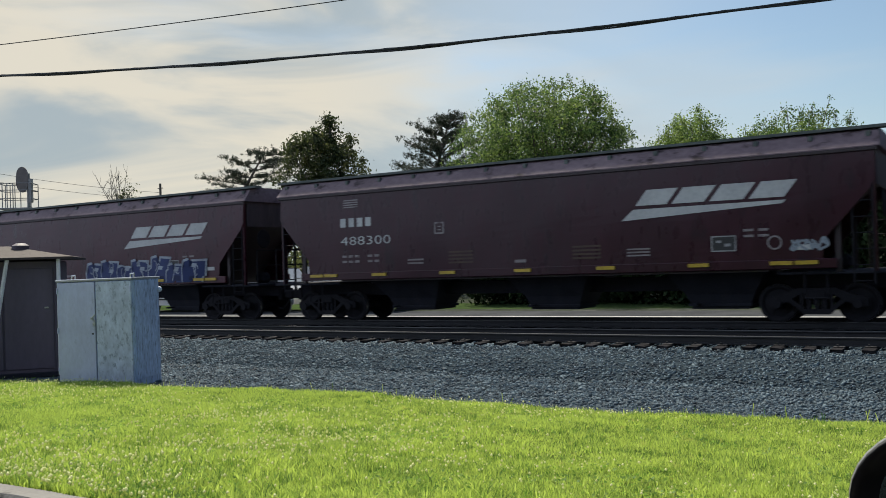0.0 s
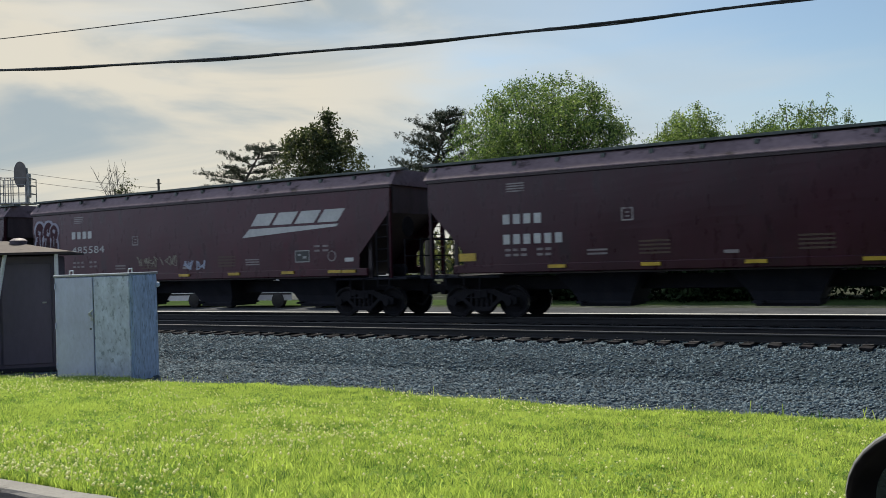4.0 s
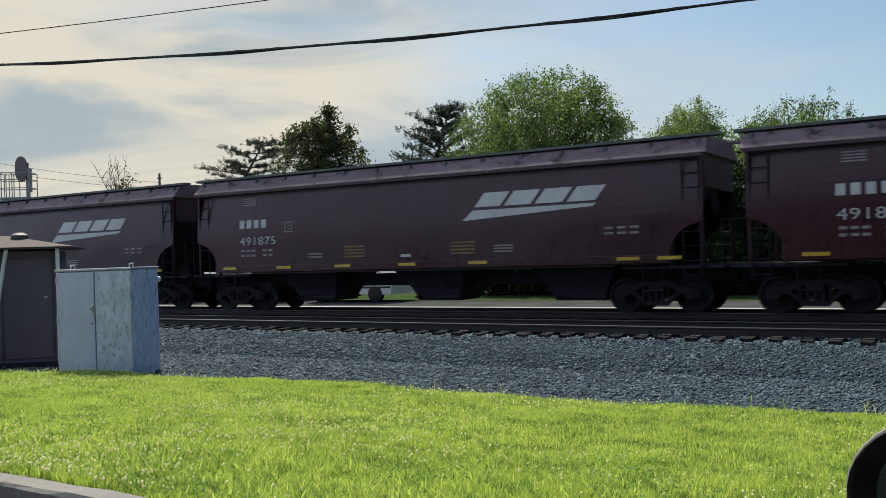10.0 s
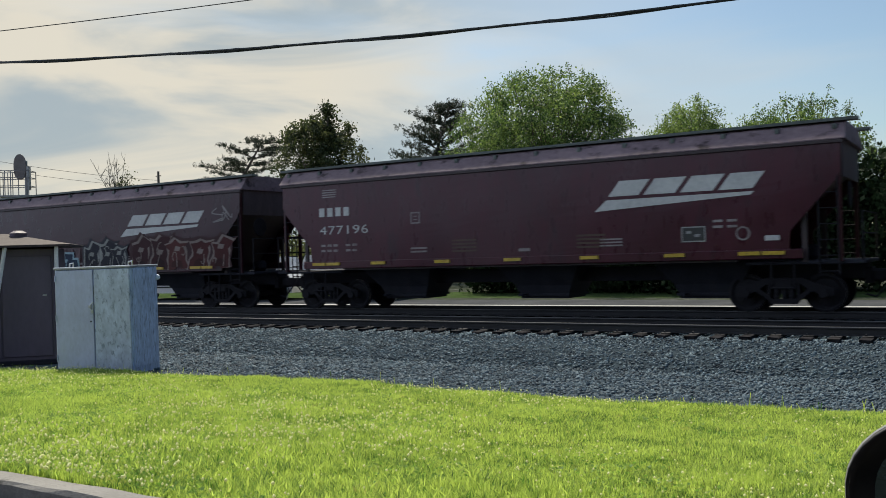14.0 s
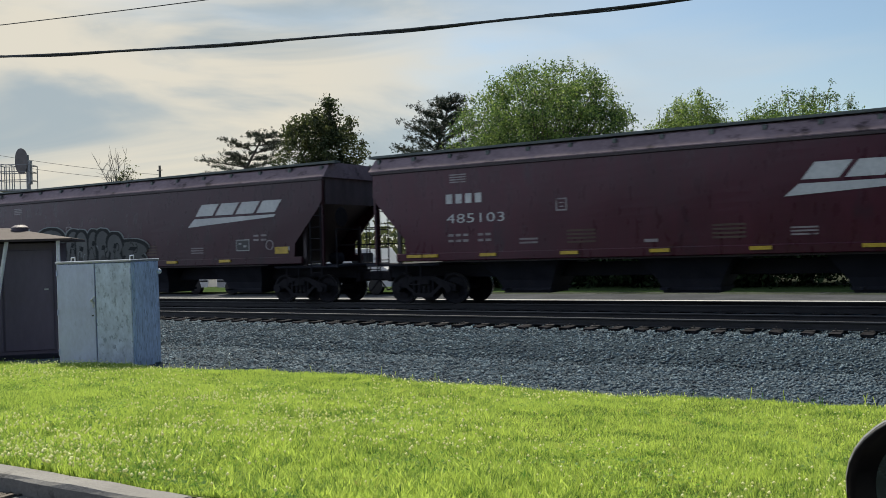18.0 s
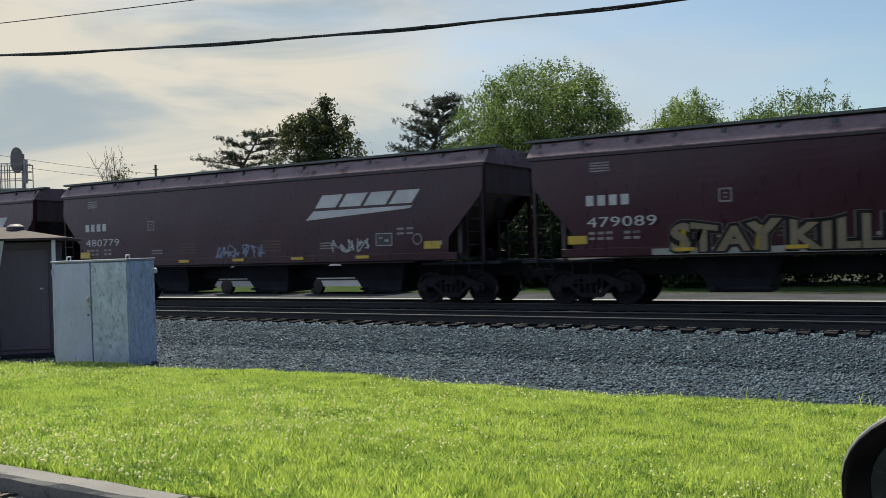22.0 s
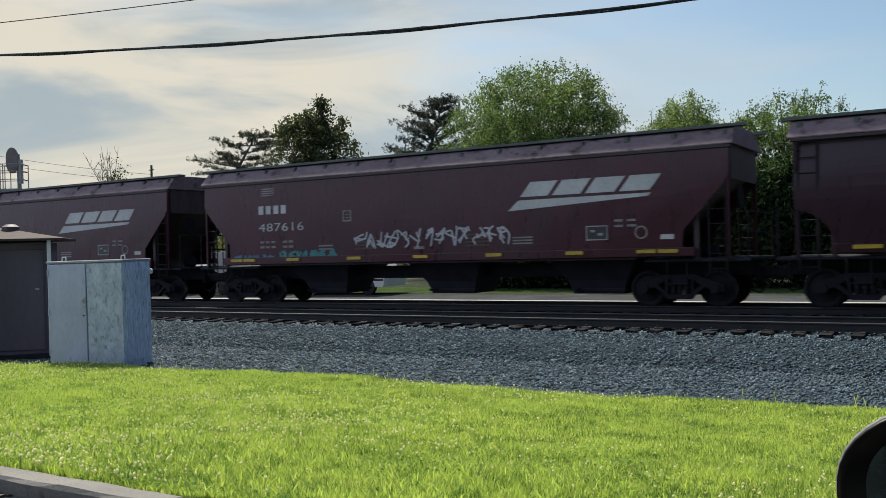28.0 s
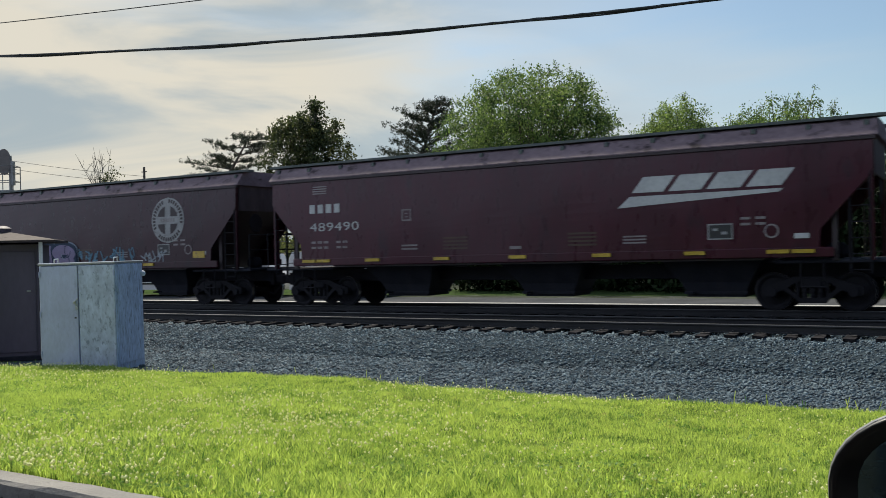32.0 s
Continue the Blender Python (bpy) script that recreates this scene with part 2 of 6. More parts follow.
M = {
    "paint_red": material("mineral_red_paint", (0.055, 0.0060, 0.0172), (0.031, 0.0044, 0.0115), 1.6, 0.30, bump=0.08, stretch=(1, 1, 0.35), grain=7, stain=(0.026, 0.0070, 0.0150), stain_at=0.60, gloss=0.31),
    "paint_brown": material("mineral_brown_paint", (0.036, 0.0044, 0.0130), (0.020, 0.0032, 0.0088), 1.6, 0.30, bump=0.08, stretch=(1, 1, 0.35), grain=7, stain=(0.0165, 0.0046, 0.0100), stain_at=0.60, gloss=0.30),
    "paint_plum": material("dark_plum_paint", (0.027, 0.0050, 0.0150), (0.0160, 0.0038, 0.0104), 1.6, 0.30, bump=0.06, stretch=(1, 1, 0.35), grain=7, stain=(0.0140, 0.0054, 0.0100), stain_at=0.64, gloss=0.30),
    # paler than the sides: dust, plus the sky light the eaves catch, in one colour
    "roof": material("sky_paled_dusty_roof_paint", (0.205, 0.152, 0.172), (0.115, 0.083, 0.096), 0.9, 0.7, bump=0.1, stretch=(0.7, 1, 1), grain=8, stain=(0.040, 0.027, 0.032), stain_at=0.56, gloss=0.2),
    "chord": material("dark_chord_paint", (0.036, 0.020, 0.025), (0.021, 0.013, 0.016), 0.8, 0.6, bump=0.1),
    "board": material("galvanised_walkway", (0.10, 0.115, 0.11), (0.05, 0.06, 0.058), 0.5, 0.6, 0.3, bump=0.2),
    # dark bluish grey for the parts below the sill and the shed's base
    "under": material("dark_underframe", (0.026, 0.027, 0.038), (0.015, 0.0155, 0.023), 0.5, 0.85, bump=0.4, stain=(0.030, 0.029, 0.036), gloss=0.2),
    "cast": material("brake_dusted_cast_steel", (0.019, 0.0178, 0.022), (0.011, 0.0106, 0.014), 0.3, 0.85, bump=0.5, stain=(0.030, 0.025, 0.024), stain_at=0.64, gloss=0.15),
    "wheel": material("dark_wheel_steel", (0.018, 0.017, 0.022), (0.010, 0.0098, 0.0135), 0.25, 0.75, bump=0.2, gloss=0.18),
    "tread": material("polished_tread_steel", (0.5, 0.5, 0.5), (0.35, 0.35, 0.35), 0.2, 0.28, 1.0),
    "white": material("weathered_white_stencil", (0.48, 0.48, 0.47), (0.33, 0.325, 0.33), 0.7, 0.6, stain=(0.15, 0.10, 0.11), stain_at=0.66),
    "faded": material("faded_grey_stencil", (0.27, 0.24, 0.24), (0.16, 0.13, 0.135), 0.5, 0.7, stain=(0.06, 0.030, 0.037), stain_at=0.58),
    "yellow": material("yellow_reflective_tape", (0.54, 0.36, 0.03), (0.34, 0.22, 0.02), 0.3, 0.35, stain=(0.13, 0.085, 0.045), stain_at=0.58),
    "dull_yellow": material("dull_yellow_stencil", (0.20, 0.12, 0.03), (0.10, 0.06, 0.025), 0.3, 0.6),
    "old_yellow": material("worn_yellow_stencil", (0.07, 0.038, 0.02), (0.04, 0.02, 0.016), 0.3, 0.6),
    "black": material("black_panel_paint", (0.02, 0.02, 0.022), (0.012, 0.012, 0.013), 0.3, 0.5),
    "rail_side": material("rusty_rail", (0.023, 0.022, 0.026), (0.012, 0.0115, 0.014), 0.4, 0.75, 0.2, bump=0.3),
    "rail_top": material("dull_worn_rail_head", (0.10, 0.10, 0.104), (0.05, 0.05, 0.052), 0.4, 0.5, 1.0, stretch=(0.1, 6, 1)),
    "tie": material("weathered_creosote_tie", (0.026, 0.025, 0.029), (0.010, 0.010, 0.012), 0.35, 0.95, bump=0.8, stretch=(3, 0.6, 3), vary=0.15, gloss=0.04),
    "stone": material("slate_blue_trap_rock", (0.120, 0.168, 0.202), (0.022, 0.033, 0.044), 0.35, 0.8, bump=0.5, grain=5, vary=0.28, gloss=0.2),
    "ballast": material("slate_ballast_bed", (0.052, 0.071, 0.086), (0.020, 0.027, 0.034), 0.10, 0.95, bump=2.0, grain=4, gloss=0.0),
    "gravel": material("fine_slate_gravel", (0.092, 0.120, 0.142), (0.030, 0.041, 0.051), 0.30, 0.95, bump=2.0, grain=11, stain=(0.048, 0.063, 0.075), stain_at=0.52, gloss=0.05),
    "far_ground": material("rough_dry_ground", (0.062, 0.070, 0.056), (0.026, 0.032, 0.022), 3.0, 0.95, bump=0.6, grain=14, stain=(0.10, 0.105, 0.10), stain_at=0.56, gloss=0.0),
    "verge": material("rough_grass_verge", (0.055, 0.085, 0.032), (0.028, 0.046, 0.018), 1.2, 0.95, bump=0.8, grain=12, stain=(0.075, 0.075, 0.055), stain_at=0.6, gloss=0.0),
    "asphalt": material("worn_asphalt", (0.11, 0.11, 0.11), (0.055, 0.055, 0.056), 0.5, 0.9, bump=1.0, grain=30, stain=(0.16, 0.15, 0.14), stain_at=0.62),
    "lane": material("gravel_service_lane", (0.084, 0.088, 0.096), (0.046, 0.049, 0.054), 1.5, 0.95, bump=0.6, grain=20, gloss=0.0),
    "kerb": material("weathered_concrete_kerb", (0.19, 0.185, 0.178), (0.115, 0.112, 0.108), 0.35, 0.85, bump=0.6, grain=16, stain=(0.07, 0.067, 0.063), stain_at=0.6),
    "soil": material("lawn_soil_and_thatch", (0.10, 0.135, 0.035), (0.045, 0.070, 0.018), 0.5, 0.95, bump=1.0, grain=20, stain=(0.13, 0.115, 0.06), stain_at=0.68, gloss=0.0),
    "blade": material("sunlit_lawn_grass", (0.525, 0.655, 0.130), (0.043, 0.138, 0.017), 0.50, 0.40, vary=0.40, leaf=0.60, grain=5, stain=(0.56, 0.47, 0.17), stain_at=0.62, gloss=0.8),
    "weed": material("clover_and_weed_leaf", (0.34, 0.52, 0.085), (0.12, 0.26, 0.035), 0.4, 0.6, vary=0.25, leaf=0.6, gloss=0.4),
    "clover": material("cream_clover_flower", (0.92, 0.93, 0.62), (0.82, 0.83, 0.46), 0.05, 0.8, leaf=0.4),
    "leaf_bright": material("bright_green_foliage", (0.25, 0.345, 0.088), (0.038, 0.080, 0.020), 1.8, 0.5, vary=0.28, leaf=0.55, gloss=0.4),
    "leaf_dark": material("dark_green_foliage", (0.115, 0.125, 0.045), (0.034, 0.048, 0.018), 1.8, 0.55, vary=0.2, leaf=0.45, gloss=0.3),
    "needle": material("dark_pine_needles", (0.035, 0.05, 0.026), (0.016, 0.024, 0.013), 1.2, 0.6, vary=0.1, leaf=0.15, gloss=0.3),
    "bark": material("grey_brown_bark", (0.12, 0.10, 0.085), (0.055, 0.045, 0.038), 0.3, 0.9, bump=1.0, stretch=(3, 3, 0.6)),
    "cabinet": material("silver_blue_cabinet_paint", (0.56, 0.59, 0.76), (0.46, 0.48, 0.62), 0.5, 0.5, 0.1, bump=0.15, stretch=(1.6, 1.6, 0.7), grain=7, stain=(0.39, 0.41, 0.53), stain_at=0.60),
    "patched": material("blotched_silver_cabinet_paint", (0.64, 0.70, 0.82), (0.40, 0.44, 0.53), 0.42, 0.55, 0.1, bump=0.2, stretch=(2.2, 2.2, 1.2), grain=3.4, stain=(0.28, 0.32, 0.39), stain_at=0.54),
    "steel": material("bare_galvanised_steel", (0.62, 0.63, 0.64), (0.45, 0.46, 0.47), 0.2, 0.35, 0.8, bump=0.1),
    "shed": material("dark_brown_shed_steel", (0.118, 0.096, 0.126), (0.088, 0.071, 0.095), 0.8, 0.6, bump=0.15, stretch=(1, 1, 0.4)),
    "shed_roof": material("pinkish_grey_shed_roof", (0.075, 0.058, 0.058), (0.042, 0.032, 0.033), 0.6, 0.8, bump=0.2, stain=(0.028, 0.021, 0.021), gloss=0.2),
    "shed_post": material("white_painted_post", (0.72, 0.72, 0.72), (0.55, 0.55, 0.55), 0.3, 0.5),
    "signal": material("sooty_signal_enamel", (0.16, 0.138, 0.13), (0.10, 0.086, 0.082), 0.3, 0.5),
    "mast": material("grey_signal_steel", (0.28, 0.28, 0.28), (0.18, 0.18, 0.18), 0.4, 0.5, 0.5),
    "cable": material("black_cable_sheath", (0.022, 0.022, 0.024), (0.012, 0.012, 0.013), 0.4, 0.6),
    "pole": material("grey_weathered_pole", (0.16, 0.13, 0.11), (0.08, 0.065, 0.055), 0.4, 0.9, bump=0.8, stretch=(3, 3, 0.3)),
    "mirror_shell": material("black_mirror_shell", (0.016, 0.016, 0.018), (0.010, 0.010, 0.011), 0.1, 0.35),
    "car_paint": material("dark_car_paint", (0.03, 0.03, 0.034), (0.022, 0.022, 0.025), 0.5, 0.25),
    # leaf colour darkened to stand for foliage standing in shade
    "shade_leaf": material("leaf_with_shade_in_colour", (0.022, 0.040, 0.014), (0.009, 0.018, 0.007), 1.4, 0.75, vary=0.1, leaf=0.10, gloss=0.1),
    "twig": material("pale_dry_twig", (0.20, 0.175, 0.15), (0.11, 0.095, 0.08), 0.3, 0.9),
    "pale_wall": material("white_van_paint", (0.82, 0.82, 0.82), (0.70, 0.70, 0.70), 1.2, 0.4),
    "pale_strip": material("pale_lane_strip", (0.46, 0.46, 0.45), (0.33, 0.33, 0.33), 0.8, 0.9, bump=0.3, grain=12, gloss=0.1),
    "brushed": material("brush_streaked_blue_cabinet_side", (0.62, 0.71, 0.92), (0.36, 0.42, 0.57), 0.34, 0.55, 0.1, bump=0.2, stretch=(2.4, 2.4, 0.7), grain=4, stain=(0.24, 0.28, 0.39), stain_at=0.54),
    "silver": material("silver_car_paint", (0.55, 0.56, 0.58), (0.45, 0.46, 0.48), 0.8, 0.35, 0.3),
    # for the added walls behind the camera that hold back skylight
    "shade_wall": material("dark_light_blocker", (0.075, 0.07, 0.065), (0.04, 0.037, 0.035), 1.2, 0.85, bump=0.4, stretch=(3, 3, 0.4)),
    "disc": material("weathered_emblem_white", (0.33, 0.325, 0.32), (0.20, 0.195, 0.195), 0.5, 0.6, stain=(0.10, 0.075, 0.08), stain_at=0.60),
    "worn_disc": material("worn_emblem_grey", (0.17, 0.155, 0.16), (0.10, 0.088, 0.094), 0.4, 0.7, stain=(0.05, 0.030, 0.036), stain_at=0.55),
    "end_dust": material("dust_streaked_end_plate", (0.070, 0.050, 0.060), (0.026, 0.017, 0.022), 0.8, 0.7, bump=0.1, stretch=(1, 2.5, 0.6), grain=6),
    "dark_glass": material("dark_window_glass", (0.03, 0.035, 0.04), (0.02, 0.022, 0.026), 0.5, 0.1),
}
SPRAY = {}


def spray(r, g, b):
    """Spray paint in one colour, made once."""
    key = (r, g, b)
    if key not in SPRAY:
        r, g, b = r * 0.68, g * 0.68, b * 0.68  # dulled by road dust
        SPRAY[key] = material("spray_paint", (r, g, b), (r * 0.72, g * 0.72, b * 0.72), 0.5, 0.62, gloss=0.15, stain=(r * 0.4 + 0.02, g * 0.4 + 0.01, b * 0.4 + 0.01), stain_at=0.66)
    return SPRAY[key]


glass = bpy.data.materials.new("mirror_glass")
glass.use_nodes = True
glass.node_tree.nodes["Principled BSDF"].inputs["Metallic"].default_value = 1.0
glass.node_tree.nodes["Principled BSDF"].inputs["Roughness"].default_value = 0.02
glass.node_tree.nodes["Principled BSDF"].inputs["Base Color"].default_value = (0.30, 0.46, 0.48, 1)
M["mirror"] = glass
# metal of the wheel rims, and of the highlight ring on the mirror
M["rim"] = material("mirror_highlight_and_wheel_rim", (0.55, 0.55, 0.53), (0.38, 0.38, 0.37), 0.05, 0.4, 0.6)

# ---- mesh helpers ----


def part(name, bm, mat=None, parent=None, label="", at=None, smooth=False):
    """Links a bmesh (or a ready mesh) as one mesh object under a thing or under a part."""
    if isinstance(bm, bpy.types.Mesh):
        me = bm
    else:
        me = bpy.data.meshes.new(name)
        bm.normal_update()
        bm.to_mesh(me)
        bm.free()
    if mat is not None and not me.materials:
        me.materials.append(mat)
    if smooth:
        me.shade_smooth()
    ob = new(name, me)
    ob.parent = parent
    if at is not None:
        ob.matrix_basis = at
    return tagged(ob, label)


def thing(name, label, category, m=None, group="", kind=""):
    ob = new(name)
    if m is not None:
        ob.matrix_basis = m
    return tagged(ob, label, category, group, kind)


def box(bm, x0, x1, y0, y1, z0, z1, bevel=0.0, m=None):
    """An axis-aligned block, its edges bevelled."""
    made = bmesh.ops.create_cube(bm, size=1.0)["verts"]
    for v in made:
        v.co = Vector((x0 + (v.co.x + 0.5) * (x1 - x0), y0 + (v.co.y + 0.5) * (y1 - y0), z0 + (v.co.z + 0.5) * (z1 - z0)))
    if bevel:
        edges = {e for v in made for e in v.link_edges}
        out = bmesh.ops.bevel(bm, geom=list(edges), offset=bevel, segments=1, affect="EDGES", profile=0.5)
        made = list({v for f in out["faces"] for v in f.verts} | {v for v in made if v.is_valid})
    if m is not None:
        for v in made:
            v.co = m @ v.co
    return made


def blk(*a, **k):
    bm = bmesh.new()
    box(bm, *a, **k)
    return bm


def prism(bm, outline, y0, y1, m=None):
    """A plate with an outline in x and z, from y0 to y1."""
    a = [bm.verts.new((x, y0, z)) for x, z in outline]
    b = [bm.verts.new((x, y1, z)) for x, z in outline]
    bm.faces.new(a)
    bm.faces.new(b[::-1])
    n = len(a)
    for i in range(n):
        bm.faces.new((a[i], b[i], b[(i + 1) % n], a[(i + 1) % n]))
    if m is not None:
        for v in a + b:
            v.co = m @ v.co
    bmesh.ops.recalc_face_normals(bm, faces=bm.faces[:])


def tube(bm, a, b, r0, r1=None, sides=8, caps=True):
    """A round bar between two points."""
    a, b = Vector(a), Vector(b)
    r1 = r0 if r1 is None else r1
    q = (b - a).to_track_quat("Z", "Y").to_matrix()
    rings = []
    for c, r in ((a, r0), (b, r1)):
        rings.append([bm.verts.new(c + q @ Vector((r * math.cos(2 * math.pi * i / sides), r * math.sin(2 * math.pi * i / sides), 0))) for i in range(sides)])
    for i in range(sides):
        j = (i + 1) % sides
        bm.faces.new((rings[0][i], rings[0][j], rings[1][j], rings[1][i]))
    if caps:
        bm.faces.new(rings[0][::-1])
        bm.faces.new(rings[1])


def lathe(bm, profile, sides=24, axis="y"):
    """A turned body round the y axis; profile: radius and place along the axis."""
    rings = []
    for r, s in profile:
        ring = []
        for i in range(sides):
            a = 2 * math.pi * i / sides
            ring.append(bm.verts.new((r * math.cos(a), s, r * math.sin(a)) if axis == "y" else (r * math.cos(a), r * math.sin(a), s)))
        rings.append(ring)
    for p, q in zip(rings, rings[1:]):
        for i in range(sides):
            j = (i + 1) % sides
            bm.faces.new((p[i], p[j], q[j], q[i]))
    bm.faces.new(rings[0])
    bm.faces.new(rings[-1][::-1])
    bmesh.ops.recalc_face_normals(bm, faces=bm.faces[:])


def soup(name, verts, faces, mat, kind_material=None):
    """One mesh out of many small faces, all with the same number of corners."""
    verts, faces = np.asarray(verts, np.float32), np.asarray(faces, np.int32)
    me = bpy.data.meshes.new(name)
    k = faces.shape[1]
    me.vertices.add(len(verts))
    me.vertices.foreach_set("co", verts.ravel())
    me.loops.add(faces.size)
    me.loops.foreach_set("vertex_index", faces.ravel())
    me.polygons.add(len(faces))
    me.polygons.foreach_set("loop_start", np.arange(0, faces.size, k, dtype=np.int32))
    me.update(calc_edges=True)
    me.materials.append(mat)
    return me


# ---- ground ----
NEAR, FAR = 19.54, 23.66  # centre lines of the two tracks
EDGE = 12.45  # where the lawn meets the gravel


def lawn_z(x, y):
    """Height of the lawn, which falls from the kerb towards the railway."""
    k = np.clip((y - 4.0) / (EDGE - 4.0), -0.3, 1.1)
    return 0.10 - 0.63 * k + 0.025 * np.sin(x * 0.9 + 1.3 * y) + 0.018 * np.sin(2.3 * x - 0.7 * y)


def lawn_edge(x):
    base = np.interp(x, [-26, -16.5, -13.5, -11.2, -10.2, -9.6, 8], [11.2, 11.35, 12.35, 12.7, 12.75, 12.35, 12.5])
    return base + 0.10 * np.sin(x * 1.9) + 0.07 * np.sin(x * 4.7 + 1.0) + 0.04 * np.sin(x * 11.0)


def bands(name, rows, x0, x1, mats, label, category):
    """A sheet that runs along the railway; rows: y, z and the material of the strip that begins there."""
    bm = bmesh.new()
    xs = np.linspace(x0, x1, 3)
    grid = [[bm.verts.new((x, y, z)) for x in xs] for y, z, _ in rows]
    for j in range(len(rows) - 1):
        for i in range(2):
            f = bm.faces.new((grid[j][i], grid[j][i + 1], grid[j + 1][i + 1], grid[j + 1][i]))
            f.material_index = rows[j][2]
    ob = part(name, bm, None)
    for m in mats:
        ob.data.materials.append(m)
    return tagged(ob, label, category, kind="structure")


# a narrow pale strip lies within the lane, at y 30.15 to 30.5
bands("ground", [(-2500, 0.0, 0), (3.9, 0.0, 1), (4.4, -0.12, 1), (EDGE, -0.62, 1), (16.6, -0.63, 1), (26.6, -0.40, 2), (30.15, -0.35, 4), (30.5, -0.347, 2), (33.0, -0.30, 3), (34.2, -0.285, 5), (38.5, -0.24, 3), (60, 0.0, 3), (2500, 0.0, 3)],
      -2500, 2500, [M["asphalt"], M["gravel"], M["lane"], M["far_ground"], M["pale_strip"], M["verge"]], "asphalt verge, grey gravel and dry ground by the railway", "ground")
bands("ballast_bed", [(16.0, -0.70, 0), (16.2, -0.61, 0), (17.5, -0.36, 0), (18.15, -0.235, 0), (24.7, -0.225, 0), (26.6, -0.56, 0)], -260, 160, [M["ballast"]], "raised bed of grey crushed-rock ballast under two tracks", "ballast")

# lawn: a soft sheet with an uneven far edge, and its blades
xs = np.arange(-30, 9.01, 0.25)
ks = np.linspace(0, 1, 40)
rim = np.full(len(xs), 4.07)
vx, vk = np.meshgrid(xs, ks)
vy = rim[None, :] + vk * (lawn_edge(xs) - rim)[None, :]
vz = lawn_z(vx, vy)
n = len(xs)
idx = np.arange(n * 40).reshape(40, n)
quads = np.stack([idx[:-1, :-1], idx[:-1, 1:], idx[1:, 1:], idx[1:, :-1]], -1).reshape(-1, 4)
lawn = part("lawn", soup("lawn", np.stack([vx, vy, vz], -1).reshape(-1, 3), quads, M["soil"]), None, smooth=True)
tagged(lawn, "sunlit mown lawn with an uneven edge", "lawn", kind="structure")

rng = np.random.default_rng(5)


def in_view(y, count, right=0.6):
    return rng.uniform(-1.66 * y - 0.5, -0.06 * y + right, count)


def blades(count, y0, y1, tall, wide, power):
    """Roots, tips and widths of grass blades over a stretch of lawn."""
    y = y0 + (y1 - y0) * rng.random(count) ** power
    x = in_view(y, count)
    keep = (y < lawn_edge(x) + 0.05 * rng.standard_normal(count)) & (y > 4.1)
    x, y = x[keep], y[keep]
    c = len(x)
    tuft = 0.55 + 0.45 * np.sin(x * 2.1 + 1.7 * np.sin(y * 1.3)) * np.sin(y * 2.6 + 1.1 * np.sin(x * 0.9))
    clump = np.sin(x * 17 + 3 * np.sin(y * 9)) * np.sin(y * 14 + 2 * np.sin(x * 11))
    h = tall * (0.45 + 0.75 * rng.random(c)) * (0.75 + 0.5 * tuft) * (1 + 0.38 * clump)
    a, lean = rng.uniform(0, 2 * np.pi, c), rng.uniform(0.1, 0.9, c) * h
    w = wide * (0.6 + 0.8 * rng.random(c))
    z = lawn_z(x, y) - 0.012
    b = rng.uniform(0, 2 * np.pi, c)
    p = np.stack([x - np.cos(b) * w, y - np.sin(b) * w, z], -1)
    q = np.stack([x + np.cos(b) * w, y + np.sin(b) * w, z], -1)
    m0 = np.stack([x + np.cos(a) * lean * 0.3 - np.cos(b) * w * 0.8, y + np.sin(a) * lean * 0.3 - np.sin(b) * w * 0.8, z + h * 0.6], -1)
    m1 = np.stack([x + np.cos(a) * lean * 0.3 + np.cos(b) * w * 0.8, y + np.sin(a) * lean * 0.3 + np.sin(b) * w * 0.8, z + h * 0.6], -1)
    t = np.stack([x + np.cos(a) * lean, y + np.sin(a) * lean, z + h], -1)
    if y0 > 6:
        return np.stack([p, q, t], 1).reshape(-1, 3), np.arange(c * 3).reshape(-1, 3)
    v = np.stack([p, q, m1, m0, t], 1).reshape(-1, 3)
    i = np.arange(c)[:, None] * 5
    return v, np.concatenate([i + [0, 1, 2], i + [0, 2, 3], i + [3, 2, 4]])


v0, f0 = blades(270000, 3.6, 7.5, 0.064, 0.0025, 1.0)
v1, f1 = blades(430000, 6.8, 12.9, 0.054, 0.0052, 0.9)
v2, f2 = blades(24000, 3.9, 5.9, 0.088, 0.0046, 1.0)
grass = part("lawn_grass", soup("lawn_grass", np.concatenate([v0, v1, v2]), np.concatenate([f0, f1 + len(v0), f2 + len(v0) + len(v1)]), M["blade"]))
tagged(grass, "bright yellow-green blades of short lawn grass", "grass", kind="stuff")

# a few tall seed stems left along the far edge
c = 110
x = rng.uniform(-19.0, -0.4, c)
y = lawn_edge(x) + rng.uniform(-0.35, 0.06, c)
z, h = lawn_z(x, y), 0.06 + 0.13 * rng.random(c) ** 2
sway, w = rng.normal(0, 0.03, c), 0.004
v = np.stack([np.stack([x - w, y, z], -1), np.stack([x + w, y, z], -1), np.stack([x + sway + w, y, z + h], -1), np.stack([x + sway - w, y, z + h], -1)], 1).reshape(-1, 3)
tagged(part("seed_stems", soup("seed_stems", v, np.arange(c * 4).reshape(-1, 4), M["blade"])), "tall dry grass stems along the lawn's far edge", "grass", kind="stuff")

